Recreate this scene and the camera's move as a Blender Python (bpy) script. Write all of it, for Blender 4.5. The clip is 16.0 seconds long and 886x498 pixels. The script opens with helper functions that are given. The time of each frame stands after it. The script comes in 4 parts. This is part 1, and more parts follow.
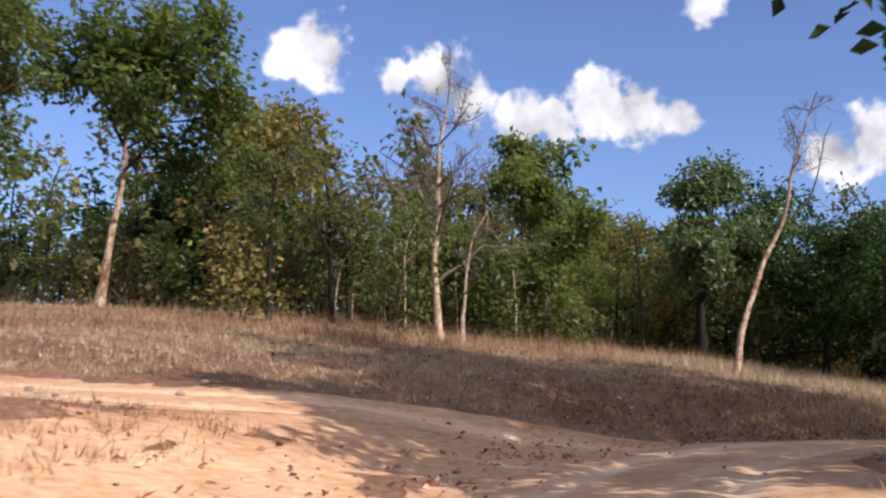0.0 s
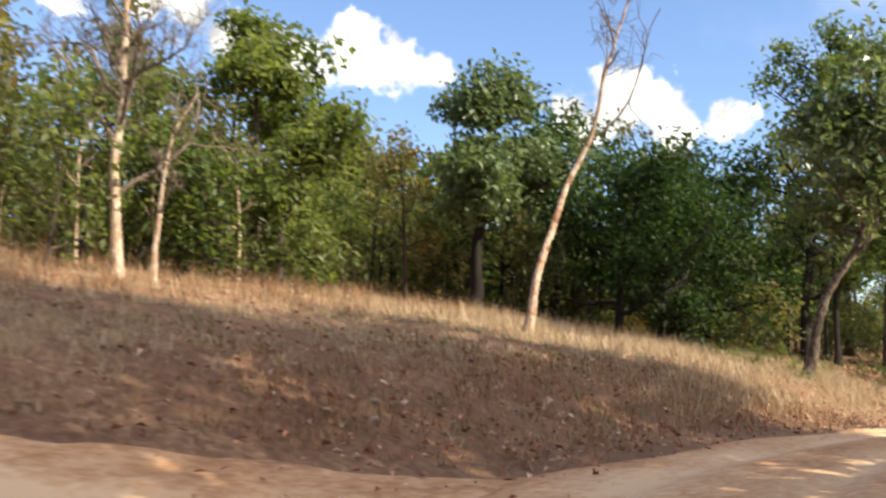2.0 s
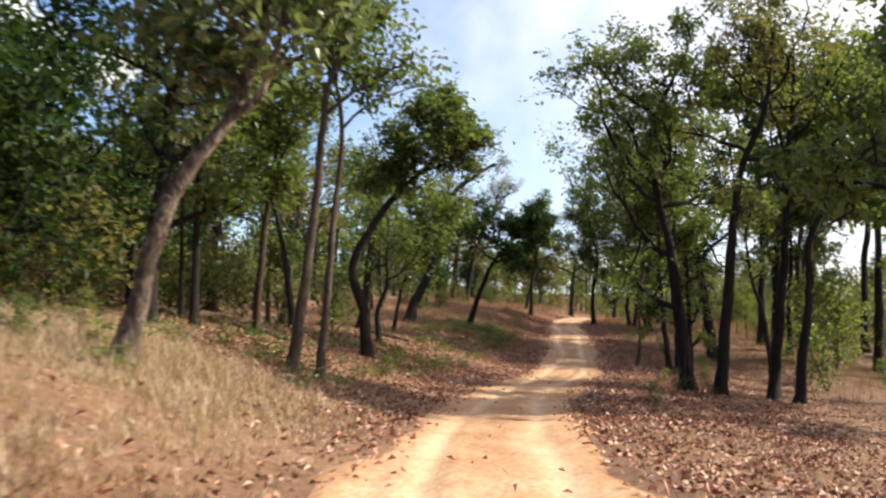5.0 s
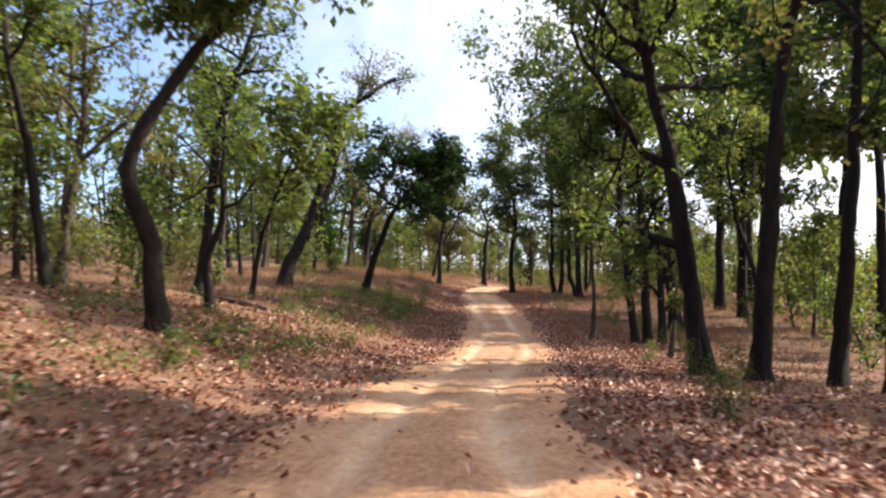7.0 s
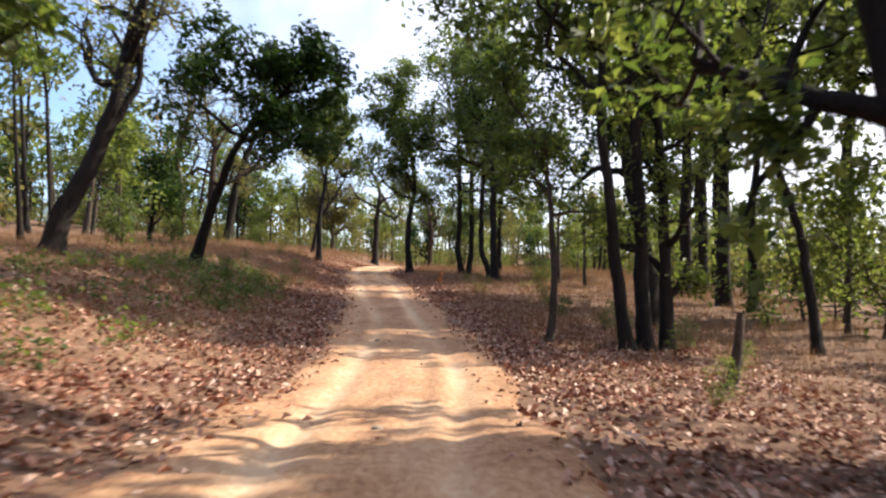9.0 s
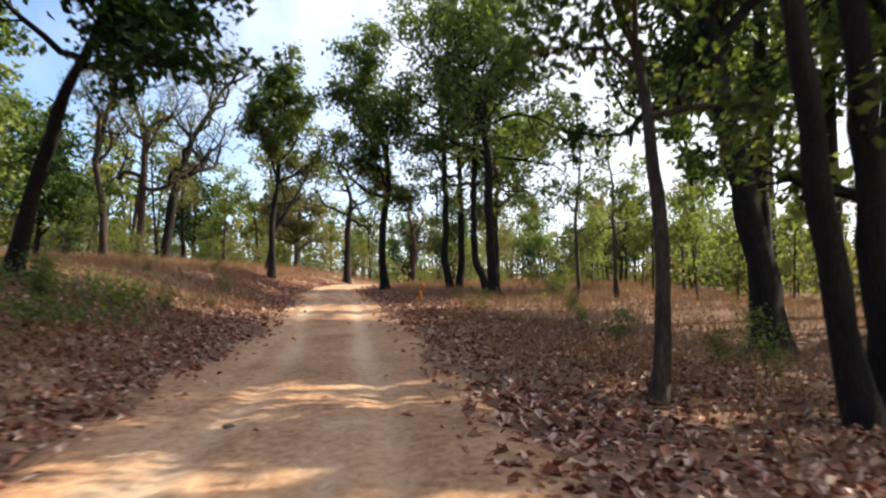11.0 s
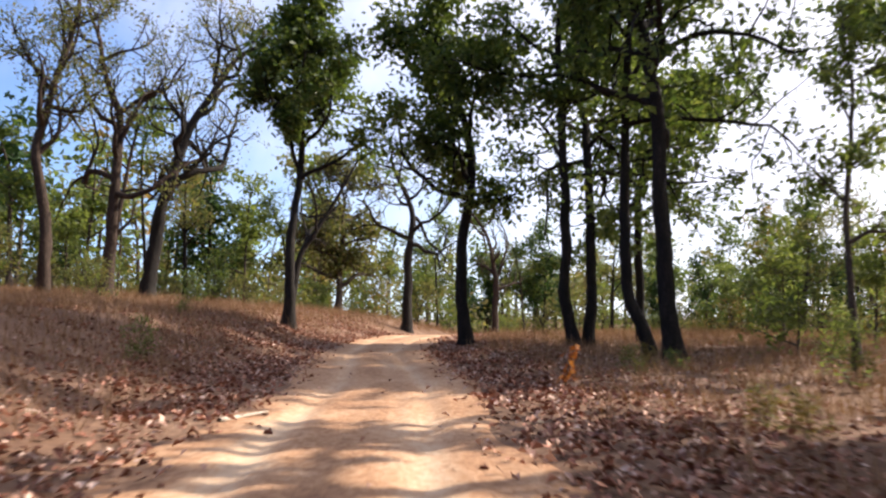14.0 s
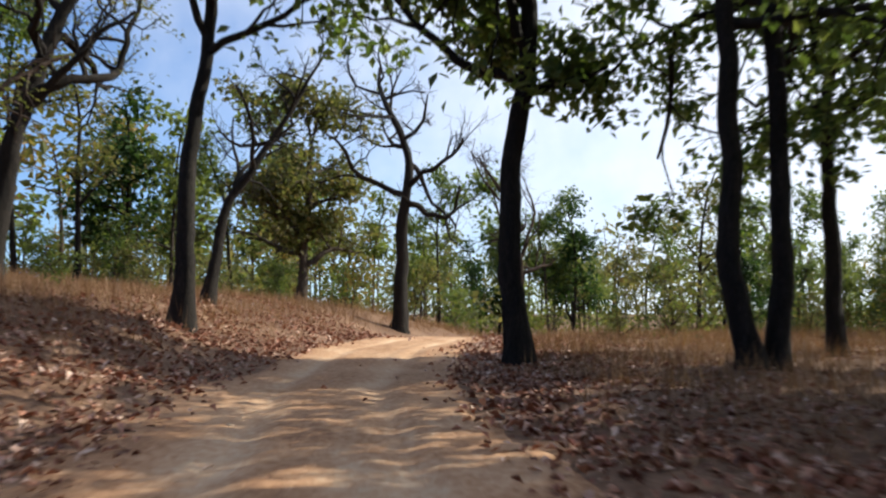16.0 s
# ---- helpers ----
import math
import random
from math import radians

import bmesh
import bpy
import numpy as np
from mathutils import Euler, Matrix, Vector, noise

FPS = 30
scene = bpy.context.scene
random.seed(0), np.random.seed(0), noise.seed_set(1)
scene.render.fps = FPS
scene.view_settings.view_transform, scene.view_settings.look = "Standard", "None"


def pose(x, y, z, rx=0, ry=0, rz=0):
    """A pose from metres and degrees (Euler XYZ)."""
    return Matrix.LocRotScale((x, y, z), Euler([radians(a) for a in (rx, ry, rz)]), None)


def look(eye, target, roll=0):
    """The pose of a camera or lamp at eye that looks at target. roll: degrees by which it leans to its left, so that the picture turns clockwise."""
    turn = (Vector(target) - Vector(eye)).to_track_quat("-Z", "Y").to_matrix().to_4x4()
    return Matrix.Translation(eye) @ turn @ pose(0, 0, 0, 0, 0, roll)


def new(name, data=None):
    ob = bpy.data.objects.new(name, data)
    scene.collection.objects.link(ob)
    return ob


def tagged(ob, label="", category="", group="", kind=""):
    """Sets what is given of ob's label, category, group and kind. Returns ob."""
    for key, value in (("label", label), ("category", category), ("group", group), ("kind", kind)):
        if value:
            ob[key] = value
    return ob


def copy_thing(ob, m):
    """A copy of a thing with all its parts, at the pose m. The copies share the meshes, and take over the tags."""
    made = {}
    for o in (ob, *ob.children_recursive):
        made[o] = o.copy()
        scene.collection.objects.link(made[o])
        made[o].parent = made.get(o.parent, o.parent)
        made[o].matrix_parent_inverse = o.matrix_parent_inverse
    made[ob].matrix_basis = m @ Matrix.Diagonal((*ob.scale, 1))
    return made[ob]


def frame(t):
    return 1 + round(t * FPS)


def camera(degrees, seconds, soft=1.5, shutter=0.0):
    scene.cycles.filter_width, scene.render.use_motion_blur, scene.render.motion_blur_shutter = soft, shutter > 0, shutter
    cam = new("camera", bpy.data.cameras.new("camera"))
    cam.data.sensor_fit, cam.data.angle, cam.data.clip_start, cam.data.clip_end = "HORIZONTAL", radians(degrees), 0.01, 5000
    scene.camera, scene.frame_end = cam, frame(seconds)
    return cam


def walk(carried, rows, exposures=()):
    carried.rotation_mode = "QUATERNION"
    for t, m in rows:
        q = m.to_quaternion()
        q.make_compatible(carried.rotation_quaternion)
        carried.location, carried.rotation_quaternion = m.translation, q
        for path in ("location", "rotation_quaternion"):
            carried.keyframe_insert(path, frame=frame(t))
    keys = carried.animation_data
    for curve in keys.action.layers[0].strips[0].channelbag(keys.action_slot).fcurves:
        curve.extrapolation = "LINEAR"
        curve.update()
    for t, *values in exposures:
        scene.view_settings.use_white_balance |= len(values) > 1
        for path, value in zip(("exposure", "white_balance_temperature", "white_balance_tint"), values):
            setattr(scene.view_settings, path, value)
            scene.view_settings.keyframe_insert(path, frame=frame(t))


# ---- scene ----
cam = camera(48.2, 16.0, 2.3, 0.45)
PATH = [
    (0, (15.087, -39.479, 1.277), (13.385, -38.483, 1.607), 0.7),
    (0.5, (13.312, -38.448, 1.482), (11.635, -37.405, 1.803), 1.1),
    (1, (11.539, -37.148, 1.647), (9.937, -35.993, 1.959), 1.7),
    (1.5, (10.108, -35.77, 1.772), (8.596, -34.491, 2.051), 1.4),
    (2, (8.612, -34.211, 1.874), (7.2, -32.813, 2.1), 0.8),
    (2.5, (7.307, -32.634, 1.862), (5.988, -31.142, 2.042), 1.4),
    (3, (5.898, -30.626, 1.995), (4.753, -28.999, 2.202), 1.8),
    (3.5, (4.995, -28.777, 2.185), (4.037, -27.036, 2.41), 1.2),
    (4, (4.245, -26.491, 2.125), (3.498, -24.641, 2.263), 0.2),
    (4.5, (3.628, -23.769, 2.087), (3.109, -21.841, 2.206), 1.3),
    (5, (3.015, -20.812, 2.126), (2.667, -18.849, 2.281), 1.7),
    (5.2, (2.83, -19.717, 2.055), (2.515, -17.748, 2.202), 1.8),
    (7.3, (0.894, -2.48, 1.459), (0.771, -0.487, 1.575), 0.1),
    (7.5, (0.754, -0.777, 1.418), (0.654, 1.216, 1.545), -0.2),
    (8, (0.442, 3.517, 1.341), (0.416, 5.512, 1.471), 0.0),
    (8.5, (0.393, 7.626, 1.483), (0.424, 9.623, 1.594), 0.9),
    (8.7, (0.5, 9.454, 1.449), (0.559, 11.451, 1.534), 1.4),
    (10.8, (1.263, 24.902, 1.158), (1.34, 26.896, 1.301), -1.0),
    (11, (1.437, 26.248, 1.18), (1.527, 28.242, 1.317), -0.6),
    (11.3, (1.591, 28.011, 1.174), (1.683, 30.007, 1.257), -1.2),
    (11.5, (1.477, 29.247, 1.345), (1.552, 31.242, 1.469), -0.6),
    (12, (1.276, 32.737, 1.49), (1.333, 34.715, 1.778), 0.4),
    (12.5, (1.075, 36.182, 1.669), (1.106, 38.169, 1.9), 1.2),
    (13, (0.948, 39.973, 1.735), (0.944, 41.962, 1.951), -0.6),
    (13.5, (0.681, 43.413, 1.86), (0.664, 45.4, 2.088), -0.1),
    (14, (0.518, 47.403, 2.146), (0.481, 49.389, 2.374), -0.2),
    (14.5, (0.221, 51.556, 2.298), (0.185, 53.542, 2.53), -0.6),
    (15, (-0.102, 55.707, 2.453), (-0.125, 57.693, 2.689), 0.6),
    (15.2, (-0.248, 57.408, 2.437), (-0.264, 59.394, 2.671), 1.1),
    (15.5, (-0.298, 60.123, 2.646), (-0.312, 62.11, 2.871), 0.6),
    (16, (-0.582, 64.669, 2.874), (-0.598, 66.657, 3.092), -0.0),
]
walk(cam, [(t, look(eye, target, roll)) for t, eye, target, roll in PATH], [(0, 0.0, 6350, 14), (0.8, 0.12, 6300, 9), (1.5, 0.47, 6750, 7), (2.5, 0.88, 7390, 5), (3.5, 0.89, 7440, 5), (4.2, 0.77, 7030, 5), (5.2, 0.53, 6880, 7), (7.5, 0.82, 6680, 12), (8.7, 0.79, 6630, 10), (11, 0.71, 6790, 6), (12, 0.5, 6590, 2), (13, 0.47, 6390, 3), (14, 0.61, 6490, 13), (14.5, 0.53, 6540, 12), (15, 0.36, 6390, 5), (16, 0.18, 6200, 3)])

# ---- sky and sun ----
SUN = Vector((0.76, 0.277, 0.588)).normalized()
sun = new("sun", bpy.data.lights.new("sun", "SUN"))
sun.data.energy, sun.data.angle, sun.data.color = 6.2, radians(0.55), (1.0, 0.92, 0.79)
sun.matrix_world = look(SUN * 100, (0, 0, 0))

# the heaps of cloud low in the sky: direction and half width
CLOUDS = [((-0.864, 0.359, 0.350), 0.040), ((-0.872, 0.335, 0.343), 0.026), ((-0.816, 0.479, 0.322), 0.044), ((-0.806, 0.494, 0.308), 0.034), ((-0.842, 0.435, 0.33), 0.018), ((-0.781, 0.550, 0.290), 0.034),
          ((-0.764, 0.573, 0.29), 0.03), ((-0.735, 0.606, 0.304), 0.040), ((-0.712, 0.636, 0.296), 0.040), ((-0.687, 0.668, 0.288), 0.026), ((-0.642, 0.662, 0.388), 0.022),
          ((-0.590, 0.765, 0.246), 0.036), ((-0.557, 0.787, 0.256), 0.042), ((-0.515, 0.820, 0.24), 0.038), ((-0.47, 0.85, 0.235), 0.03)]


def make_world():
    w = bpy.data.worlds.new("sky")
    scene.world = w
    w.use_nodes = True
    n, l = w.node_tree.nodes, w.node_tree.links
    n.clear()

    def math2(op, a, b):
        m = n.new("ShaderNodeMath")
        m.operation = op
        for i, v in enumerate((a, b)):
            if isinstance(v, (int, float)):
                m.inputs[i].default_value = v
            else:
                l.new(v, m.inputs[i])
        return m.outputs[0]

    sky = n.new("ShaderNodeTexSky")
    sky.sky_type, sky.sun_disc = "NISHITA", False
    sky.sun_elevation, sky.sun_rotation = math.asin(SUN.z), math.atan2(SUN.x, SUN.y)
    sky.air_density, sky.dust_density, sky.ozone_density = 1.0, 0.2, 4.5
    co = n.new("ShaderNodeTexCoord")
    big, fine = n.new("ShaderNodeTexNoise"), n.new("ShaderNodeTexNoise")
    for t, s, d in ((big, 20.0, 7.0), (fine, 70.0, 4.0)):
        t.inputs["Scale"].default_value, t.inputs["Detail"].default_value = s, d
        l.new(co.outputs["Generated"], t.inputs["Vector"])
    near = None
    for way, r in CLOUDS:
        dist = n.new("ShaderNodeVectorMath")
        dist.operation = "DISTANCE"
        l.new(co.outputs["Generated"], dist.inputs[0])
        dist.inputs[1].default_value = Vector(way).normalized()
        q = math2("DIVIDE", dist.outputs["Value"], r * 0.8)
        near = q if near is None else math2("MINIMUM", near, q)
    edge = math2("ADD", near, math2("MULTIPLY", math2("SUBTRACT", big.outputs["Fac"], 0.5), -2.6))
    edge = math2("ADD", edge, math2("MULTIPLY", math2("SUBTRACT", fine.outputs["Fac"], 0.5), -1.1))
    ramp = n.new("ShaderNodeMapRange")
    ramp.interpolation_type = "SMOOTHSTEP"
    ramp.inputs["From Min"].default_value, ramp.inputs["From Max"].default_value = 1.15, 0.6
    l.new(edge, ramp.inputs["Value"])
    body = n.new("ShaderNodeMapRange")
    body.inputs["From Min"].default_value, body.inputs["From Max"].default_value = 0.32, 0.62
    body.inputs["To Min"].default_value, body.inputs["To Max"].default_value = 0.5, 1.2
    l.new(big.outputs["Fac"], body.inputs["Value"])
    white = n.new("ShaderNodeMixRGB")
    white.blend_type, white.inputs[0].default_value = "MULTIPLY", 1.0
    white.inputs[1].default_value = (11.5, 11.5, 12.0, 1)
    l.new(body.outputs[0], white.inputs[2])
    deep = n.new("ShaderNodeMixRGB")
    deep.blend_type, deep.inputs[0].default_value, deep.inputs[2].default_value = "MULTIPLY", 1.0, (1.88, 1.82, 2.02, 1)
    l.new(sky.outputs[0], deep.inputs[1])
    mix = n.new("ShaderNodeMixRGB")
    l.new(ramp.outputs[0], mix.inputs[0])
    l.new(deep.outputs[0], mix.inputs[1])
    l.new(white.outputs[0], mix.inputs[2])
    # thin bright haze on the sun's side of the sky
    toward = n.new("ShaderNodeVectorMath")
    toward.operation = "DOT_PRODUCT"
    l.new(co.outputs["Generated"], toward.inputs[0])
    toward.inputs[1].default_value = SUN
    veil = n.new("ShaderNodeMapRange")
    veil.interpolation_type = "SMOOTHSTEP"
    veil.inputs["From Min"].default_value, veil.inputs["From Max"].default_value = 0.04, 0.72
    veil.inputs["To Max"].default_value = 0.85
    l.new(math2("ADD", toward.outputs["Value"], math2("MULTIPLY", math2("SUBTRACT", big.outputs["Fac"], 0.5), 0.3)), veil.inputs["Value"])
    hazy = n.new("ShaderNodeMixRGB")
    hazy.inputs[2].default_value = (14.0, 13.6, 14.6, 1)
    l.new(veil.outputs[0], hazy.inputs[0])
    l.new(mix.outputs[0], hazy.inputs[1])
    back = n.new("ShaderNodeBackground")
    back.inputs["Strength"].default_value = 0.078
    out = n.new("ShaderNodeOutputWorld")
    l.new(hazy.outputs[0], back.inputs[0])
    l.new(back.outputs[0], out.inputs[0])


make_world()

# ---- materials ----


def material(name, colours, scale=1.0, rough=0.85, bump=0.3, fine=12.0, per="", spread=0.25, through_light=0.0, coat=0.0, stretch=(1, 1, 1), distort=0.6, worn=0.0):
    """A surface of two to four colours, mixed by noise at two scales; per: 'island' or 'object' varies each piece; worn: how far the mesh's own wear lightens it."""
    m = bpy.data.materials.new(name)
    m.use_nodes = True
    n, l = m.node_tree.nodes, m.node_tree.links
    n.clear()
    out, bsdf = n.new("ShaderNodeOutputMaterial"), n.new("ShaderNodeBsdfPrincipled")
    co, mp = n.new("ShaderNodeTexCoord"), n.new("ShaderNodeMapping")
    mp.inputs["Scale"].default_value = stretch
    l.new(co.outputs["Object"], mp.inputs["Vector"])
    a, b = n.new("ShaderNodeTexNoise"), n.new("ShaderNodeTexNoise")
    for t, s, d in ((a, scale, 5.0), (b, scale * fine, 6.0)):
        t.inputs["Scale"].default_value, t.inputs["Detail"].default_value, t.inputs["Distortion"].default_value = s, d, distort
        l.new(mp.outputs[0], t.inputs["Vector"])
    add = n.new("ShaderNodeMath")
    add.operation = "MULTIPLY_ADD"
    add.inputs[1].default_value = 0.55
    l.new(b.outputs["Fac"], add.inputs[0])
    half = n.new("ShaderNodeMath")
    half.operation, half.inputs[1].default_value = "MULTIPLY", 0.45
    l.new(a.outputs["Fac"], half.inputs[0])
    l.new(half.outputs[0], add.inputs[2])
    fac = add.outputs[0]
    if per:
        if per == "island":
            rnd = n.new("ShaderNodeNewGeometry").outputs["Random Per Island"]
        else:
            rnd = n.new("ShaderNodeObjectInfo").outputs["Random"]
        vary = n.new("ShaderNodeMath")
        vary.operation, vary.inputs[1].default_value = "MULTIPLY_ADD", spread * 2
        l.new(rnd, vary.inputs[0])
        low = n.new("ShaderNodeMath")
        low.operation, low.inputs[1].default_value = "SUBTRACT", spread
        l.new(fac, low.inputs[0])
        l.new(low.outputs[0], vary.inputs[2])
        fac = vary.outputs[0]
    if worn:
        wear, more = n.new("ShaderNodeAttribute"), n.new("ShaderNodeMath")
        wear.attribute_name = "wear"
        more.operation, more.inputs[1].default_value = "MULTIPLY_ADD", worn
        l.new(wear.outputs["Fac"], more.inputs[0])
        l.new(fac, more.inputs[2])
        fac = more.outputs[0]
    ramp = n.new("ShaderNodeValToRGB")
    e = ramp.color_ramp.elements
    lo, hi = (0.30, 0.70) if not per else (0.15, 0.85)
    for i, c in enumerate(colours):
        at = lo + (hi - lo) * i / (len(colours) - 1)
        k = e[i] if i < 2 else e.new(at)
        k.position, k.color = at, (*c, 1)
    e[1].position = lo + (hi - lo) / (len(colours) - 1)
    l.new(fac, ramp.inputs[0])
    l.new(ramp.outputs[0], bsdf.inputs["Base Color"])
    bsdf.inputs["Roughness"].default_value = rough
    bsdf.inputs["Specular IOR Level"].default_value = 0.3 if coat == 0 else coat
    if bump:
        bp = n.new("ShaderNodeBump")
        bp.inputs["Strength"].default_value, bp.inputs["Distance"].default_value = bump, 0.05
        l.new(add.outputs[0], bp.inputs["Height"])
        l.new(bp.outputs[0], bsdf.inputs["Normal"])
    shader = bsdf.outputs[0]
    if through_light:
        tr, mx = n.new("ShaderNodeBsdfTranslucent"), n.new("ShaderNodeMixShader")
        gain = n.new("ShaderNodeMixRGB")
        gain.blend_type, gain.inputs[0].default_value = "MULTIPLY", 1.0
        gain.inputs[2].default_value = (1.5, 1.42, 0.75, 1)
        l.new(ramp.outputs[0], gain.inputs[1])
        l.new(gain.outputs[0], tr.inputs[0])
        mx.inputs[0].default_value = through_light
        l.new(shader, mx.inputs[1])
        l.new(tr.outputs[0], mx.inputs[2])
        shader = mx.outputs[0]
    l.new(shader, out.inputs[0])
    return m


SOIL = material("dry_soil", [(0.065, 0.031, 0.019), (0.125, 0.064, 0.037), (0.205, 0.115, 0.068), (0.36, 0.235, 0.15)], 0.35, 0.95, 0.6, 26)
SAND = material("road_sand", [(0.23, 0.115, 0.06), (0.39, 0.21, 0.11), (0.50, 0.31, 0.185), (0.57, 0.40, 0.265)], 0.8, 0.95, 0.5, 12, stretch=(1.3, 0.6, 1), worn=0.2)
BARK_DARK = material("dark_bark", [(0.007, 0.0055, 0.005), (0.018, 0.014, 0.0115), (0.042, 0.032, 0.025)], 2.5, 0.95, 1.0, 6, stretch=(3, 3, 0.7))
BARK_GREY = material("grey_brown_bark", [(0.025, 0.019, 0.015), (0.07, 0.053, 0.041), (0.14, 0.11, 0.085)], 2.2, 0.95, 0.9, 6, stretch=(3, 3, 0.8))
BARK_RED = material("reddish_bark", [(0.016, 0.0105, 0.008), (0.043, 0.027, 0.019), (0.10, 0.065, 0.046)], 1.2, 0.9, 0.8, 6, stretch=(2, 2, 0.8))
BARK_PALE = material("pale_peeling_bark", [(0.09, 0.055, 0.036), (0.34, 0.22, 0.15), (0.52, 0.42, 0.33), (0.63, 0.57, 0.49)], 1.9, 0.85, 0.9, 5, stretch=(1.8, 1.8, 0.8), distort=1.2)
BARK_TWIG = material("grey_twig_bark", [(0.07, 0.052, 0.04), (0.15, 0.115, 0.09), (0.28, 0.23, 0.185)], 1.2, 0.85, 0.6, 5, stretch=(1.8, 1.8, 0.8))
BARK_ORANGE = material("orange_peeling_bark", [(0.03, 0.019, 0.013), (0.22, 0.11, 0.06), (0.43, 0.34, 0.265), (0.58, 0.52, 0.45)], 1.5, 0.85, 0.9, 3.5, stretch=(1.6, 1.6, 0.9), distort=1.2)
BARK_MOTTLED = material("dark_bark_with_pale_patches", [(0.014, 0.01, 0.008), (0.05, 0.036, 0.028), (0.17, 0.13, 0.1), (0.46, 0.40, 0.34)], 1.3, 0.9, 0.9, 5, stretch=(1.6, 1.6, 0.8), distort=1.4)
LEAF_GREEN = material("broad_green_leaves", [(0.034, 0.062, 0.02), (0.068, 0.108, 0.031), (0.11, 0.152, 0.044), (0.155, 0.185, 0.066)], 0.35, 0.45, 0, 6, "island", 0.3, 0.55, coat=0.5)
LEAF_PALE = material("glossy_grey_green_leaves", [(0.055, 0.092, 0.042), (0.105, 0.15, 0.07), (0.18, 0.235, 0.125)], 0.35, 0.38, 0, 6, "island", 0.3, 0.36, coat=0.6)
LEAF_DARK = material("dark_green_leaves", [(0.015, 0.035, 0.012), (0.028, 0.06, 0.018), (0.05, 0.088, 0.027)], 0.6, 0.6, 0, 6, "island", 0.3, 0.36, coat=0.2)
LEAF_LIGHT = material("light_green_leaves", [(0.078, 0.112, 0.036), (0.13, 0.17, 0.055), (0.18, 0.21, 0.085)], 0.35, 0.5, 0, 6, "island", 0.3, 0.6, coat=0.4)
LEAF_YELLOW = material("yellowing_leaves", [(0.095, 0.105, 0.03), (0.17, 0.17, 0.048), (0.25, 0.20, 0.065), (0.27, 0.165, 0.065)], 0.6, 0.6, 0, 6, "island", 0.35, 0.3)
LEAF_DRAB = material("drab_olive_leaves", [(0.06, 0.074, 0.027), (0.10, 0.115, 0.045), (0.145, 0.15, 0.066), (0.18, 0.15, 0.08)], 0.6, 0.65, 0, 6, "island", 0.35, 0.5)
LITTER = material("fallen_leaves", [(0.12, 0.036, 0.018), (0.27, 0.095, 0.05), (0.44, 0.21, 0.13), (0.6, 0.42, 0.33)], 3.0, 0.65, 0.2, 5, "island", 0.4, 0.0, coat=0.4)
STRAW = material("dry_straw_grass", [(0.28, 0.20, 0.13), (0.43, 0.325, 0.23), (0.56, 0.455, 0.345)], 0.3, 0.85, 0, 6, "island", 0.3, 0.2)
BROWN_GRASS = material("brown_withered_grass", [(0.16, 0.08, 0.045), (0.27, 0.155, 0.09), (0.37, 0.24, 0.145)], 0.3, 0.85, 0, 6, "island", 0.3, 0.15)
GREEN_GRASS = material("low_green_weeds", [(0.04, 0.07, 0.015), (0.09, 0.12, 0.03), (0.16, 0.16, 0.05)], 0.5, 0.7, 0, 6, "island", 0.3, 0.25)
ORANGE_LEAF = material("orange_withered_leaves", [(0.16, 0.05, 0.016), (0.30, 0.10, 0.025), (0.42, 0.18, 0.05)], 2.0, 0.6, 0, 5, "island", 0.3, 0.3)
STONE = material("grey_brown_stone", [(0.16, 0.12, 0.09), (0.28, 0.22, 0.17), (0.38, 0.32, 0.26)], 4.0, 0.9, 0.5, 5, "object", 0.2)
WOOD = material("bleached_dead_wood", [(0.20, 0.15, 0.11), (0.42, 0.35, 0.28), (0.6, 0.54, 0.46)], 3.0, 0.85, 0.5, 5, stretch=(3, 3, 1))

# ---- the lie of the land ----
ROAD = [(34, -52), (24.5, -44.5), (15.1, -39.4), (11.5, -37.0), (8.4, -33.8), (5.9, -30.3), (4.2, -26.3), (3.1, -20.8), (2.0, -12), (0.8, -2.4),
        (0.3, 4.5), (0.15, 9.5), (0.35, 20), (0.65, 28), (0.5, 37), (0.1, 47), (-0.6, 57), (-1.0, 65), (-2.2, 78), (-2.2, 88), (-0.8, 98), (3.5, 110), (12, 124), (26, 140)]
SIDE = [(4.6, -26.0), (3.9, -29), (3.4, -32.3), (2.5, -36), (0.4, -39.5), (-3.5, -44.5), (-12, -54), (-30, -70)]
PROFILE_Y = [-60, -39.5, -36, -32.5, -27, -20, -12, -3, 4, 12, 25, 31, 40, 50, 60, 70, 83, 95, 103, 110, 120, 150]
PROFILE_Z = [-0.8, 0.05, 0.4, 0.65, 0.85, 0.85, 0.62, 0.2, 0.05, 0.1, -0.05, 0.1, 0.45, 0.95, 1.45, 2.0, 2.75, 3.45, 3.65, 3.3, 2.6, 2.2]


def dense(line, n):
    """A smooth line through the corners of a polyline, as points."""
    p = np.array(line, float)
    k = np.r_[0, np.cumsum(np.hypot(*np.diff(p, axis=0).T))]
    s = np.linspace(0, k[-1], n)
    q = np.stack([np.interp(s, k, p[:, 0]), np.interp(s, k, p[:, 1])], 1)
    for _ in range(3):
        q[1:-1] = (q[:-2] + q[1:-1] * 2 + q[2:]) / 4
    return q


ROAD_LINE, SIDE_LINE = dense(ROAD, 420), dense(SIDE, 140)


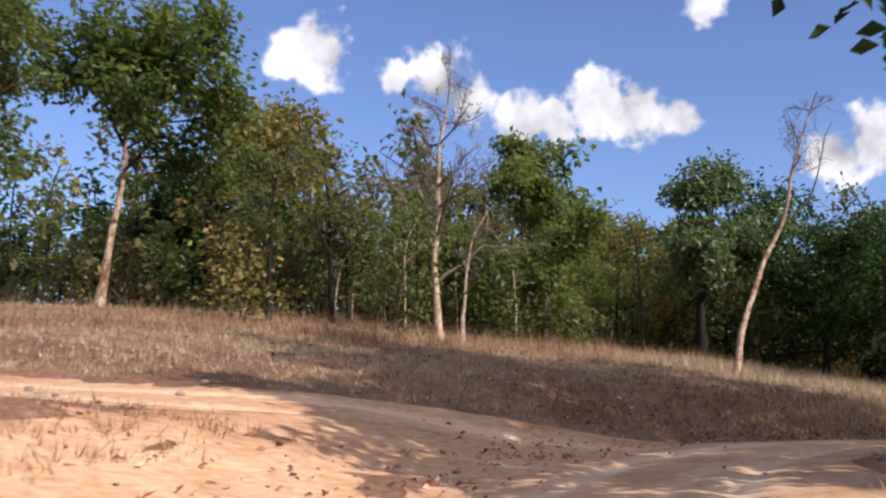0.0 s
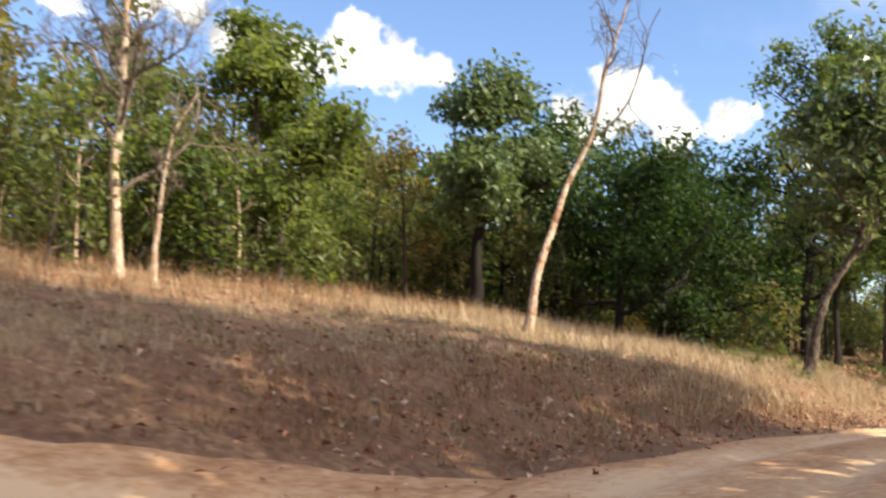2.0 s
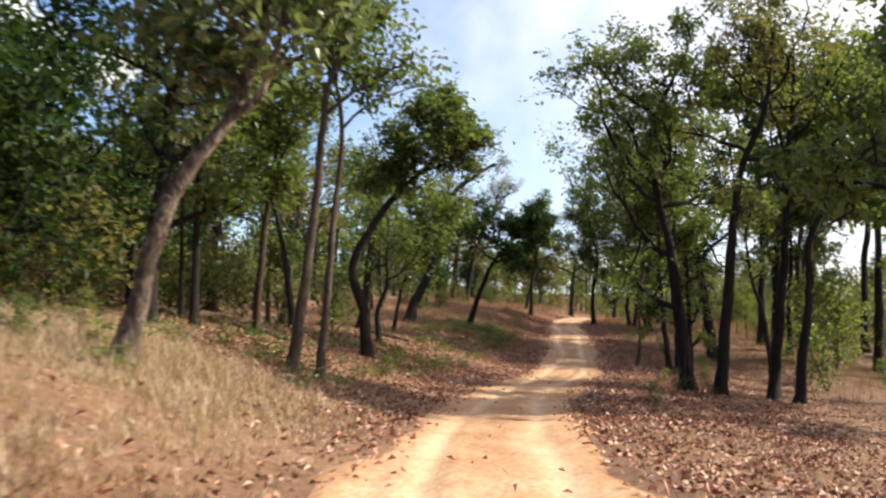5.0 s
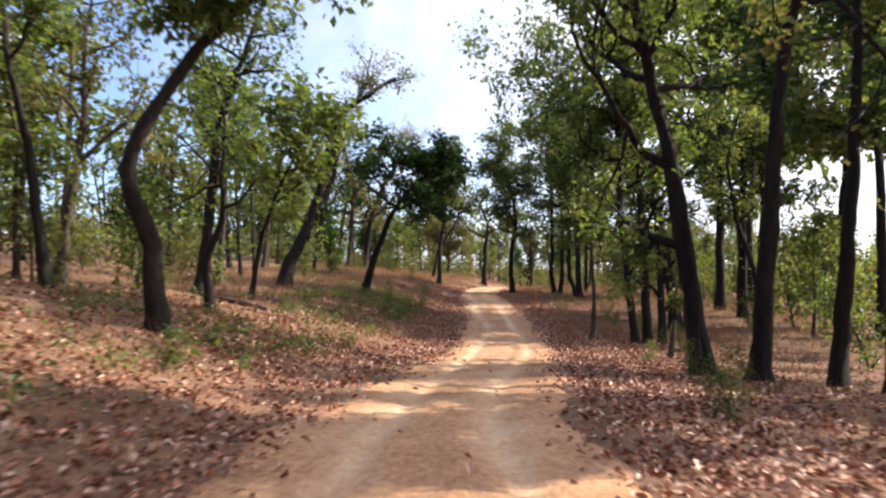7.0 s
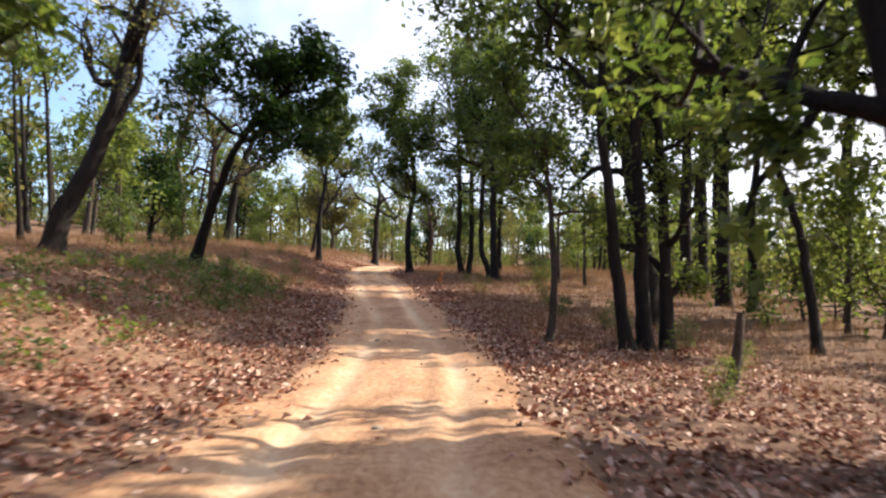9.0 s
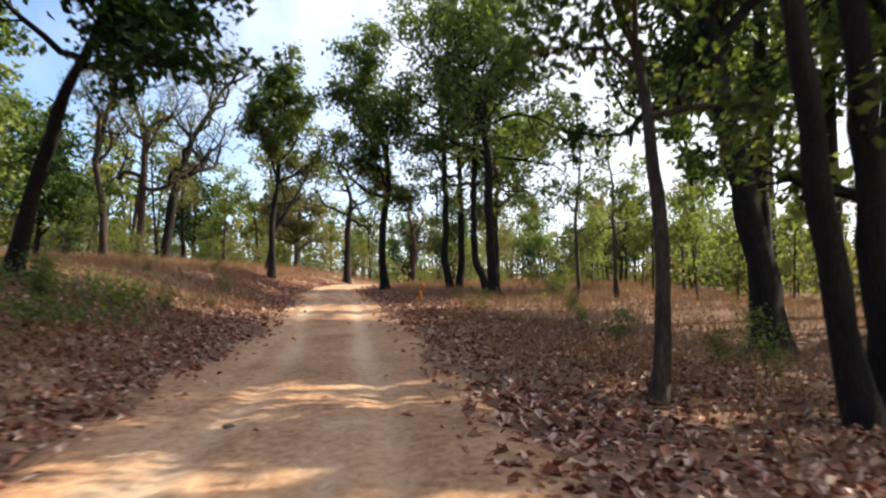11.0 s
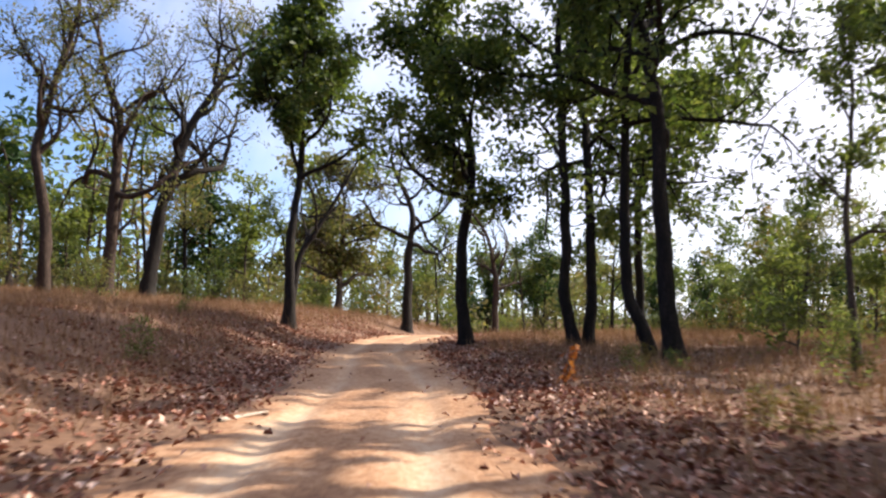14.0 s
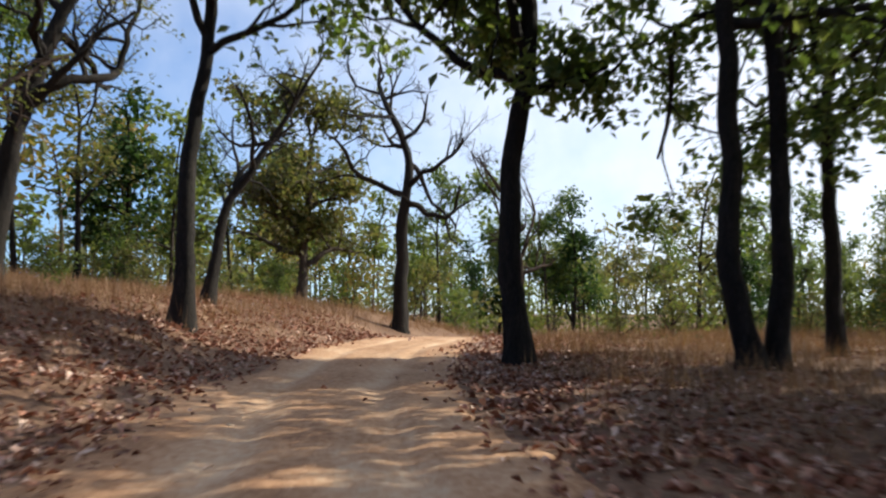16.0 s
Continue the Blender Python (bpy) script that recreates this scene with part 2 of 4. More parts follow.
def off_line(line, x, y):
    """Signed distance from a line (right of it is positive)."""
    x, y = np.atleast_1d(np.asarray(x, float)), np.atleast_1d(np.asarray(y, float))
    way = np.gradient(line, axis=0)
    out = np.empty(len(x))
    for a in range(0, len(x), 4000):
        dx = x[a:a + 4000, None] - line[None, :, 0]
        dy = y[a:a + 4000, None] - line[None, :, 1]
        d = dx * dx + dy * dy
        i = d.argmin(1)
        j = np.arange(len(i))
        ln = np.hypot(way[i, 0], way[i, 1])
        side = (way[i, 1] * dx[j, i] - way[i, 0] * dy[j, i]) / ln
        along = np.abs(way[i, 0] * dx[j, i] + way[i, 1] * dy[j, i]) / ln
        out[a:a + 4000] = np.hypot(side, np.maximum(along - 0.35, 0)) * np.sign(side)
    return out


def smooth(a, b, v):
    t = np.clip((v - a) / (b - a), 0, 1)
    return t * t * (3 - 2 * t)


def ground_z(x, y, fine=True):
    """The height of the ground: the road's profile, the bank and the hill on its left, a slight fall on its right."""
    x, y = np.atleast_1d(np.asarray(x, float)), np.atleast_1d(np.asarray(y, float))
    d, e = off_line(ROAD_LINE, x, y), np.abs(off_line(SIDE_LINE, x, y))
    z = np.interp(y, PROFILE_Y, PROFILE_Z)
    for k in (-1.6, -0.8, 0.8, 1.6):
        z = z + np.interp(y + k, PROFILE_Y, PROFILE_Z)
    z = z / 5
    left = np.maximum(-d, 0)
    soft = smooth(-6, 6, y) * (1 - smooth(66, 80, y))
    bank = 1.15 * smooth(1.6, 5.5 + 2.8 * soft, left) + 0.085 * np.maximum(left - 5, 0) + 0.085 * (1 - smooth(-12, 50, y)) * np.clip(left - 5, 0, 14) - 0.035 * np.maximum(left - 60, 0)
    bank = bank * (0.8 + 0.2 * smooth(1.5, 4.0, e))
    right = np.maximum(d, 0)
    fall = -0.06 * np.minimum(np.maximum(right - 1.5, 0), 9) * (1 - smooth(45, 62, y)) * smooth(-30, -12, y) - 0.03 * np.clip(right - 14, 0, 60)
    z = z + bank + fall
    if fine:
        a = np.minimum(np.abs(d), e)
        rough = smooth(1.2, 3.2, a)
        z = z + rough * (0.06 * np.sin(x * 1.1 + 0.7 * np.sin(y * 0.8)) * np.sin(y * 0.9 + 1.3) + 0.035 * np.sin(x * 2.7 + y * 1.9) * np.sin(y * 3.1 - x * 0.6))
        rut = np.exp(-((np.abs(np.abs(a) - 0.72)) / 0.2) ** 2)
        z = z - 0.012 * rut + 0.02 * np.exp(-((a - 1.6) / 0.35) ** 2)
        z = z + 0.014 * np.sin(y * 0.9 + x * 0.5) * np.sin(x * 1.3 - y * 0.35)
    return z


def mesh_of(name, verts, faces, mat, smooth_faces=False):
    """A mesh from arrays; faces is an array of triangles or quads, or a list of arrays."""
    me = bpy.data.meshes.new(name)
    groups = faces if isinstance(faces, list) else [faces]
    groups = [np.asarray(f, np.int32) for f in groups if len(f)]
    me.vertices.add(len(verts))
    me.vertices.foreach_set("co", np.asarray(verts, np.float32).ravel())
    loops = np.concatenate([f.ravel() for f in groups])
    sizes = np.concatenate([np.full(len(f), f.shape[1], np.int32) for f in groups])
    me.loops.add(len(loops))
    me.loops.foreach_set("vertex_index", loops)
    me.polygons.add(len(sizes))
    me.polygons.foreach_set("loop_start", np.r_[0, np.cumsum(sizes)[:-1]].astype(np.int32))
    me.polygons.foreach_set("use_smooth", np.full(len(sizes), smooth_faces))
    me.update(calc_edges=True)
    me.materials.append(mat)
    return me


def grid_faces(a, b):
    i = np.arange(a * b).reshape(a, b)
    return np.stack([i[:-1, :-1], i[1:, :-1], i[1:, 1:], i[:-1, 1:]], -1).reshape(-1, 4)


def spread_out(lo, hi, step, far, grow=1.22):
    """Even steps from lo to hi, then ever longer ones out to far."""
    mid = np.arange(lo, hi + step / 2, step)
    more = []
    s, v = step, 0.0
    while v < far:
        s *= grow
        v += s
        more.append(v)
    more = np.array(more)
    return np.r_[(lo - more)[::-1], mid, hi + more]


def road_width(s):
    return 1.55 + 0.18 * np.sin(s * 0.37) + 0.12 * np.sin(s * 1.13 + 1.0)


def build_ground():
    xs, ys = spread_out(-26, 22, 0.48, 900), spread_out(-50, 112, 0.48, 900)
    gx, gy = np.meshgrid(xs, ys, indexing="ij")
    x, y = gx.ravel(), gy.ravel()
    z = ground_z(x, y)
    a = np.minimum(np.abs(off_line(ROAD_LINE, x, y)), np.abs(off_line(SIDE_LINE, x, y)))
    z = z - 0.09 * (1 - smooth(0.9, 1.7, a))
    z = z + np.random.default_rng(1).normal(0, 0.012, len(z)) * (a < 40)
    far = np.hypot(x, y - 30)
    z = np.where(far > 250, np.minimum(z, 14.0), z)
    ob = new("ground", mesh_of("ground", np.stack([x, y, z], 1), grid_faces(len(xs), len(ys))[:, ::-1], SOIL, True))
    tagged(ob, "dry forest floor of brown soil under leaf litter", "ground", kind="structure")


def build_road(name, line, label):
    n = int(np.hypot(*np.diff(line, axis=0).T).sum() / 0.3)
    k = np.linspace(0, len(line) - 1, n)
    p = np.stack([np.interp(k, np.arange(len(line)), line[:, 0]), np.interp(k, np.arange(len(line)), line[:, 1])], 1)
    for _ in range(6):
        p[1:-1] = (p[:-2] + p[1:-1] * 2 + p[2:]) / 4
    way = np.gradient(p, axis=0)
    way /= np.linalg.norm(way, axis=1)[:, None]
    side = np.stack([way[:, 1], -way[:, 0]], 1)
    u = np.linspace(-1, 1, 65)
    s = np.arange(n) * 0.3
    rng = np.random.default_rng(5)
    wide = np.stack([road_width(s), road_width(s + 40)], 1) * 1.12
    wide = wide + 0.3 * smooth(-8, 2, p[:, 1])[:, None]
    if name == "road":
        wide = wide + smooth(-28, -34, p[:, 1])[:, None] * np.array([4.6, 0.8])
    else:
        wide = wide + 0.3
    reach = np.where(u[None] < 0, wide[:, :1] * u[None], wide[:, 1:] * u[None])
    # the edges alone are ragged
    reach = reach + rng.normal(0, 0.07, (n, 1)) * smooth(0.82, 1.0, np.abs(u))[None] * np.sign(u)[None]
    x = p[:, :1] + side[:, :1] * reach
    y = p[:, 1:] + side[:, 1:] * reach
    z = ground_z(x.ravel(), y.ravel()).reshape(x.shape)
    z = z + 0.015 - 0.07 * smooth(0.8, 1.0, np.abs(u))[None]
    # ruts of the wheels, loose sand thrown up beside them
    wear = np.full(reach.shape, -0.3)
    for c, deep, wave in ((-0.72, 1.0, 0.21), (0.74, 1.0, 0.19), (-1.05, 0.45, 0.13), (0.42, 0.5, 0.11)):
        q = reach - c - 0.13 * np.sin(s * wave + c * 3)[:, None]
        z = z - deep * (0.026 * np.exp(-(q / 0.15) ** 2) - 0.013 * np.exp(-((np.abs(q) - 0.3) / 0.12) ** 2))
        wear = wear + deep * (0.75 + 0.25 * np.sin(s * 0.5 + c * 5))[:, None] * np.exp(-(q / 0.21) ** 2)
    wear = wear - 0.7 * smooth(0.72, 1.0, np.abs(u))[None] + 0.3 * smooth(-2, -14, p[:, 1])[:, None]
    z = z + rng.normal(0, 0.0006, z.shape)
    z = z + 0.003 * np.sin(s * 1.3)[:, None] * np.sin(u * 5 + s[:, None] * 0.7) - (0.0 if name == "road" else 0.03)
    ob = new(name, mesh_of(name, np.stack([x.ravel(), y.ravel(), z.ravel()], 1), grid_faces(n, len(u)), SAND, True))
    ob.data.attributes.new("wear", "FLOAT", "POINT").data.foreach_set("value", wear.ravel().astype(np.float32))
    tagged(ob, label, "dirt road", kind="structure")


build_ground()
build_road("road", ROAD_LINE, "sandy orange dirt track with two wheel ruts")
build_road("road_branch", SIDE_LINE, "sandy dirt track forking off beside the grassy bank")

# ---- trees ----


class Tubes:
    """Gathers tapered round limbs for one mesh."""

    def __init__(self):
        self.v, self.f, self.n = [], [], 0

    def add(self, path, radii, sides, rough=0.0, rng=None):
        path, radii = np.asarray(path, float), np.asarray(radii, float)
        t = np.gradient(path, axis=0)
        t /= np.linalg.norm(t, axis=1)[:, None] + 1e-9
        ref = np.array([1.0, 0.13, 0.0]) if abs(t[0][0]) < 0.8 else np.array([0.0, 1.0, 0.1])
        a = np.cross(t, ref)
        a /= np.linalg.norm(a, axis=1)[:, None] + 1e-9
        b = np.cross(t, a)
        w = np.linspace(0, 2 * np.pi, sides, endpoint=False)
        r = radii[:, None] * np.ones(sides)
        if rough and rng is not None:
            k = np.arange(len(path))[:, None]
            r = r * (1 + rough * np.sin(3 * w + k * 0.35 + rng.uniform(0, 6)) + rough * 0.7 * np.sin(5 * w - k * 0.6) + rng.normal(0, rough * 0.5, r.shape))
        ring = path[:, None] + r[..., None] * (np.cos(w)[None, :, None] * a[:, None] + np.sin(w)[None, :, None] * b[:, None])
        i = np.arange(len(path) * sides).reshape(len(path), sides)
        j = np.roll(i, -1, 1)
        self.f.append(np.stack([i[:-1], j[:-1], j[1:], i[1:]], -1).reshape(-1, 4) + self.n)
        self.v.append(ring.reshape(-1, 3))
        self.n += len(path) * sides

    def mesh(self, name, mat):
        return mesh_of(name, np.concatenate(self.v), np.concatenate(self.f), mat, True)


def unit(v):
    return v / (np.linalg.norm(v) + 1e-9)


def wander(rng, start, way, length, crook, lift, steps):
    """A crooked limb: each step turns a little by chance and a little upward."""
    path, way = [np.array(start, float)], unit(np.array(way, float))
    for _ in range(steps):
        way = unit(way + rng.normal(0, crook, 3) + np.array([0, 0, lift]))
        path.append(path[-1] + way * length / steps)
    return np.array(path)


def leaf_mesh(name, rng, at, size, mat, droop=0.3, slim=0.6):
    """Many folded pointed leaves round the given places."""
    n = len(at)
    d = rng.normal(0, 1, (n, 3)) * np.array([1, 1, 0.6]) + np.array([0, 0, -droop])
    d /= np.linalg.norm(d, axis=1)[:, None]
    up = rng.normal(0, 0.42, (n, 3)) + np.array([0, 0, 1.0])
    s = np.cross(d, up)
    s /= np.linalg.norm(s, axis=1)[:, None] + 1e-9
    nrm = np.cross(s, d)
    ln = size * rng.uniform(0.65, 1.3, n)[:, None]
    a = at
    tip = at + d * ln - nrm * ln * 0.12
    mid = at + d * ln * 0.5
    l = mid + s * ln * slim * 0.5 + nrm * ln * 0.08
    r = mid - s * ln * slim * 0.5 + nrm * ln * 0.08
    v = np.stack([a, l, tip, r], 1).reshape(-1, 3)
    i = np.arange(n)[:, None] * 4
    f = np.concatenate([i + [0, 3, 2], i + [0, 2, 1]])
    return mesh_of(name, v, f, mat)


def smooth_path(pts, n):
    p = np.array(pts, float)
    k = np.r_[0, np.cumsum(np.linalg.norm(np.diff(p, axis=0), axis=1))]
    s = np.linspace(0, k[-1], n)
    q = np.stack([np.interp(s, k, p[:, i]) for i in range(3)], 1)
    for _ in range(max(1, n // 18)):
        q[1:-1] = (q[:-2] + q[1:-1] * 2 + q[2:]) / 4
    return q


def part(name, me, parent, label=""):
    ob = new(name, me)
    ob.parent = parent
    if label:
        ob["label"] = label
    return ob


def tree(label, pts, r, seed, rise=4.0, limbs=8, first=0.45, reach=3.2, leaves=22, leaf=0.2, bark=None, foliage=None, crook=0.27, lift=0.10, twigs=5, limb_ways=(), group="", category="tree", kind_name="tree", branches=5, sides=11, thick=1.25, clump=0.24, spread=1.0, split=True, limb_bark=None, bias=(0, 0)):
    """A tree: a trunk through the given places (the first on the ground), which grows on by rise metres, with crooked limbs, branches and twigs, and leaves round the twigs.
    leaves: how many to a twig, 0 for a bare tree."""
    rng = np.random.default_rng(seed)
    base = np.array([pts[0][0], pts[0][1], float(ground_z(pts[0][0], pts[0][1])[0])])
    top = empty(kind_name, base, label, category, group)
    p = [base - np.array([0, 0, 0.25])] + [np.array(q, float) for q in pts[1:]]
    p = [q - base for q in p]
    way = unit(p[-1] - p[-2])
    if rise > 0:
        p += list(wander(rng, p[-1], way, rise, crook * 0.7, 0.05, max(3, int(rise / 0.8)))[1:])
    length = np.linalg.norm(np.diff(np.array(p), axis=0), axis=1).sum()
    path = smooth_path(p, max(14, int(length / 0.3)) if split else 12)
    path[2:] += np.cumsum(rng.normal(0, 0.018, path[2:].shape), 0) * np.array([1, 1, 0])
    k = np.linspace(0, 1, len(path))
    rad = r * (1 - 0.80 * k ** 1.15) + r * 0.85 * np.exp(-k * length / 0.42)
    wood, boughs = Tubes(), Tubes()
    wood.add(path, rad, sides, 0.085, rng)
    part("trunk", wood.mesh("trunk", bark), top)
    spots = []

    def branch(start, d, ln, rr, level):
        steps = max(3, int(ln / (0.45 if level == 1 else 0.35)))
        q = wander(rng, start, d, ln, crook * (1.0 if level < 3 else 1.3), lift, steps)
        rr2 = rr * (1 - 0.7 * np.linspace(0, 1, len(q)))
        if split and level >= 3:
            k3 = [0, len(q) // 2, len(q) - 1]
            boughs.add(q[k3], np.maximum(rr2[k3], 0.006), 3)
        elif split:
            boughs.add(q, np.maximum(rr2, 0.006), (7, 4, 3, 3)[min(level, 4) - 1])
        elif level < 2 or level < 3 and (not leaves or r < 0.05):
            boughs.add(q[::2] if len(q) > 4 else q[[0, -1]], np.maximum(rr2[::2] if len(q) > 4 else rr2[[0, -1]], 0.008), (5, 3, 3, 3)[min(level, 4) - 1])
        if level >= 3 or (level == 2 and twigs == 0):
            if leaves:
                m = rng.poisson(leaves * thick * rng.choice((0.05, 0.55, 1.9)))
                at = q[rng.integers(max(1, len(q) // 2), len(q), m)] + rng.normal(0, clump, (m, 3)) * np.array([1, 1, 0.7])
                spots.append(at)
            elif level == 3 and split:
                for _ in range(3):
                    i = rng.integers(1, len(q))
                    branch(q[i], unit(q[i] - q[i - 1] + rng.normal(0, 0.8, 3)), ln * 0.5, max(rr2[i] * 0.6, 0.006), 4)
            return
        count = branches if level == 1 else twigs
        for c in range(count):
            f = 0.35 + 0.65 * (c + rng.uniform(0, 1)) / count
            i = min(len(q) - 1, max(1, int(f * (len(q) - 1))))
            w = unit(unit(q[i] - q[i - 1]) * 0.8 + rng.normal(0, 0.75, 3) + np.array([0, 0, 0.15]))
            branch(q[i], w, ln * rng.uniform(0.38, 0.62) * (1 if level == 1 else 0.85), max(rr2[i] * 0.62, 0.008), level + 1)

    def finish():
        nonlocal boughs
        if split:
            part("limb", boughs.mesh("limb", limb_bark or bark), top)
            boughs = Tubes()

    for i in range(limbs):
        f = first + (1 - first) * (i + rng.uniform(0.1, 0.9)) / limbs
        j = min(len(path) - 1, int(f * (len(path) - 1)))
        turn = i * 2.4 + rng.uniform(-0.5, 0.5)
        d = np.array([math.cos(turn), math.sin(turn), rng.uniform(0.15, 0.9)])
        d[:2] += bias
        size = reach * (1.15 - 0.55 * (f - first) / (1.001 - first)) * rng.uniform(0.55, 1.3)
        branch(path[j], unit(d * np.array([spread, spread, 1])), size, rad[j] * 0.72, 1)
        finish()
    for f, d, ln in limb_ways:
        j = min(len(path) - 1, int(f * (len(path) - 1)))
        branch(path[j], unit(np.array(d, float)), ln, rad[j] * 0.62, 1)
        finish()
    if not split and boughs.v:
        part("limb", boughs.mesh("limb", bark), top)
    if spots:
        part("crown", leaf_mesh("crown", rng, np.concatenate(spots), leaf, foliage), top)
    return top


def empty(name, at, label, category, group=""):
    ob = new(name)
    ob.location, ob.empty_display_size = [float(v) for v in at], 0.3
    return tagged(ob, label, category, group)

# the pale tree and its neighbours on the bank
tree("nearly bare slender tree with pale peeling bark on the grassy bank", [(-9.4, -25.2), (-9.55, -25.35, 5.0), (-9.45, -25.3, 7.0), (-9.4, -25.25, 9.2)], 0.115, 11, 1.9, 15, 0.42, 2.1, 0, bark=BARK_PALE, limb_bark=BARK_TWIG, crook=0.3, lift=0.12, twigs=5, branches=5, limb_ways=((0.24, (0.35, 0.6, 1.0), 3.2), (0.36, (-0.4, -0.6, 0.8), 2.4)))
tree("thin pale forked sapling beside the bare tree", [(-9.2, -24.6), (-9.1, -24.6, 4.9), (-8.95, -24.5, 6.1)], 0.06, 12, 1.2, 6, 0.4, 0.9, 0, bark=BARK_PALE, limb_bark=BARK_TWIG, twigs=3, branches=4)
tree("leaning bare tree with orange and pale peeling bark", [(-5.7, -17.4), (-5.8, -16.9, 4.2), (-5.85, -15.95, 6.0), (-5.6, -15.4, 7.2), (-5.35, -15.0, 9.2), (-5.0, -14.6, 10.6)], 0.098, 13, 0.8, 5, 0.72, 1.5, 0, bark=BARK_ORANGE, limb_bark=BARK_TWIG, twigs=3, branches=4, limb_ways=((0.55, (0.55, 0.8, 0.75), 3.6), (0.7, (0.45, 0.7, 0.8), 2.0)))
tree("full leafy tree with broad green leaves beside the wood", [(-11.9, -12.5), (-11.9, -12.5, 5.5), (-11.7, -12.2, 7.6)], 0.2, 14, 2.4, 12, 0.36, 2.5, 30, 0.25, BARK_DARK, LEAF_PALE, clump=0.3)
tree("tall tree with reddish bark and a heavy green crown", [(-14.2, -33.7), (-14.1, -33.6, 5.8), (-13.9, -33.4, 7.4), (-13.75, -33.3, 8.6)], 0.125, 15, 3.4, 12, 0.5, 3.4, 32, 0.27, BARK_ORANGE, LEAF_GREEN, clump=0.32, limb_bark=BARK_DARK)
tree("leafy tree with light green leaves beside the fork", [(-8.5, -38.9), (-8.4, -38.8, 5.0), (-8.2, -38.6, 6.6)], 0.14, 16, 3.6, 11, 0.22, 3.0, 20, 0.2, BARK_RED, LEAF_LIGHT)
tree("tall tree with a yellowing crown above the wood", [(-35.5, -22.5), (-35.4, -22.3, 10), (-35.2, -22, 12.5)], 0.22, 17, 3.6, 13, 0.4, 4.8, 30, 0.4, BARK_GREY, LEAF_YELLOW, clump=0.4)
tree("dense dark green small tree at the edge of the wood", [(-21.3, -29.5), (-21.2, -29.5, 6.5)], 0.15, 18, 3.0, 14, 0.12, 2.5, 22, 0.26, BARK_DARK, LEAF_DARK, clump=0.34)
tree("thin bare pale tree in the wood", [(-30, -18.4), (-30.3, -18.6, 8), (-29.9, -18.2, 11)], 0.16, 19, 2.5, 6, 0.5, 1.8, 0, bark=BARK_PALE, twigs=3, branches=3)
tree("young tree with a bright green top", [(-14.2, -18.7), (-14.2, -18.8, 6.5), (-14.1, -18.9, 9.2)], 0.11, 20, 2.2, 8, 0.5, 1.8, 24, 0.24, BARK_GREY, LEAF_LIGHT)
tree("bushy bright green young tree", [(-11.6, -19.9), (-11.6, -19.9, 5.2)], 0.08, 21, 2.6, 9, 0.25, 1.5, 20, 0.2, BARK_GREY, LEAF_LIGHT)
tree("round-headed drab olive tree in the wood", [(-28, -4.8), (-28, -4.8, 8), (-27.8, -4.6, 10)], 0.2, 22, 1.8, 10, 0.35, 3.6, 22, 0.32, BARK_GREY, LEAF_DRAB, clump=0.36)
tree("dark bushy tree at the edge of the wood", [(-9.6, -6.0), (-9.4, -5.8, 6.0)], 0.16, 23, 2.0, 13, 0.12, 2.6, 22, 0.22, BARK_DARK, LEAF_DARK, clump=0.3)
BUSHY = tree("dark bushy tree with a low crown", [(-11.8, 0.4), (-11.6, 0.6, 6.4)], 0.17, 24, 2.4, 12, 0.18, 3.2, 13, 0.25, BARK_DARK, LEAF_DARK, clump=0.42)
for sx, sy, turn, size in ((-13.5, -6.5, 130, 1.1), (-10.8, -2.8, 220, 0.95), (-8.9, -9.4, 20, 0.8)):
    copy_thing(BUSHY, pose(sx, sy, float(ground_z(sx, sy)[0]) - 0.05, 0, 0, turn) @ Matrix.Scale(size, 4))
tree("tall tree with a black trunk and a high open crown", [(-9.3, 3.9), (-9.2, 3.9, 5.0), (-9.0, 4.0, 7.0), (-8.8, 4.1, 9.8)], 0.23, 25, 5.0, 14, 0.32, 4.2, 18, 0.24, BARK_DARK, LEAF_GREEN, limb_ways=((0.22, (0.85, 0.3, 0.5), 2.6),))
tree("leaning tree with a pale grey trunk and large green leaves", [(-3.3, -8.9), (-3.1, -8.8, 2.6), (-2.8, -8.6, 3.9), (-2.2, -8.3, 4.9), (-1.9, -8.1, 6.0)], 0.14, 26, 2.8, 11, 0.5, 2.7, 18, 0.26, BARK_MOTTLED, LEAF_PALE, clump=0.3)
tree("straight tree with a grey-brown trunk", [(-4.9, 2.9), (-4.7, 3.0, 3.4), (-4.6, 3.0, 5.3), (-4.4, 3.0, 7.9)], 0.14, 27, 5.0, 8, 0.55, 2.2, 16, 0.2, BARK_GREY, LEAF_GREEN)
tree("straight slender tree with a grey-brown trunk", [(-4.6, 4.1), (-4.35, 4.2, 4.7), (-4.2, 4.2, 7.0)], 0.11, 28, 5.0, 7, 0.55, 1.9, 14, 0.2, BARK_GREY, LEAF_GREEN)
tree("crooked dark tree leaning over the track with a heavy crown", [(-5.5, 12.9), (-5.65, 12.9, 2.7), (-6.1, 12.7, 3.5), (-6.1, 12.7, 4.3), (-5.6, 12.9, 5.3), (-5.1, 13.1, 6.3), (-4.3, 13.3, 7.2), (-3.3, 13.3, 8.1)], 0.2, 29, 2.0, 10, 0.62, 2.5, 26, 0.22, BARK_DARK, LEAF_GREEN, sides=12)
tree("straight dark tree with a thin high crown", [(-10.0, 28.7), (-9.7, 28.8, 3.7), (-9.5, 28.8, 6.6), (-9.2, 29.0, 9.2)], 0.22, 30, 4.5, 9, 0.45, 2.8, 8, 0.2, BARK_DARK, LEAF_GREEN)
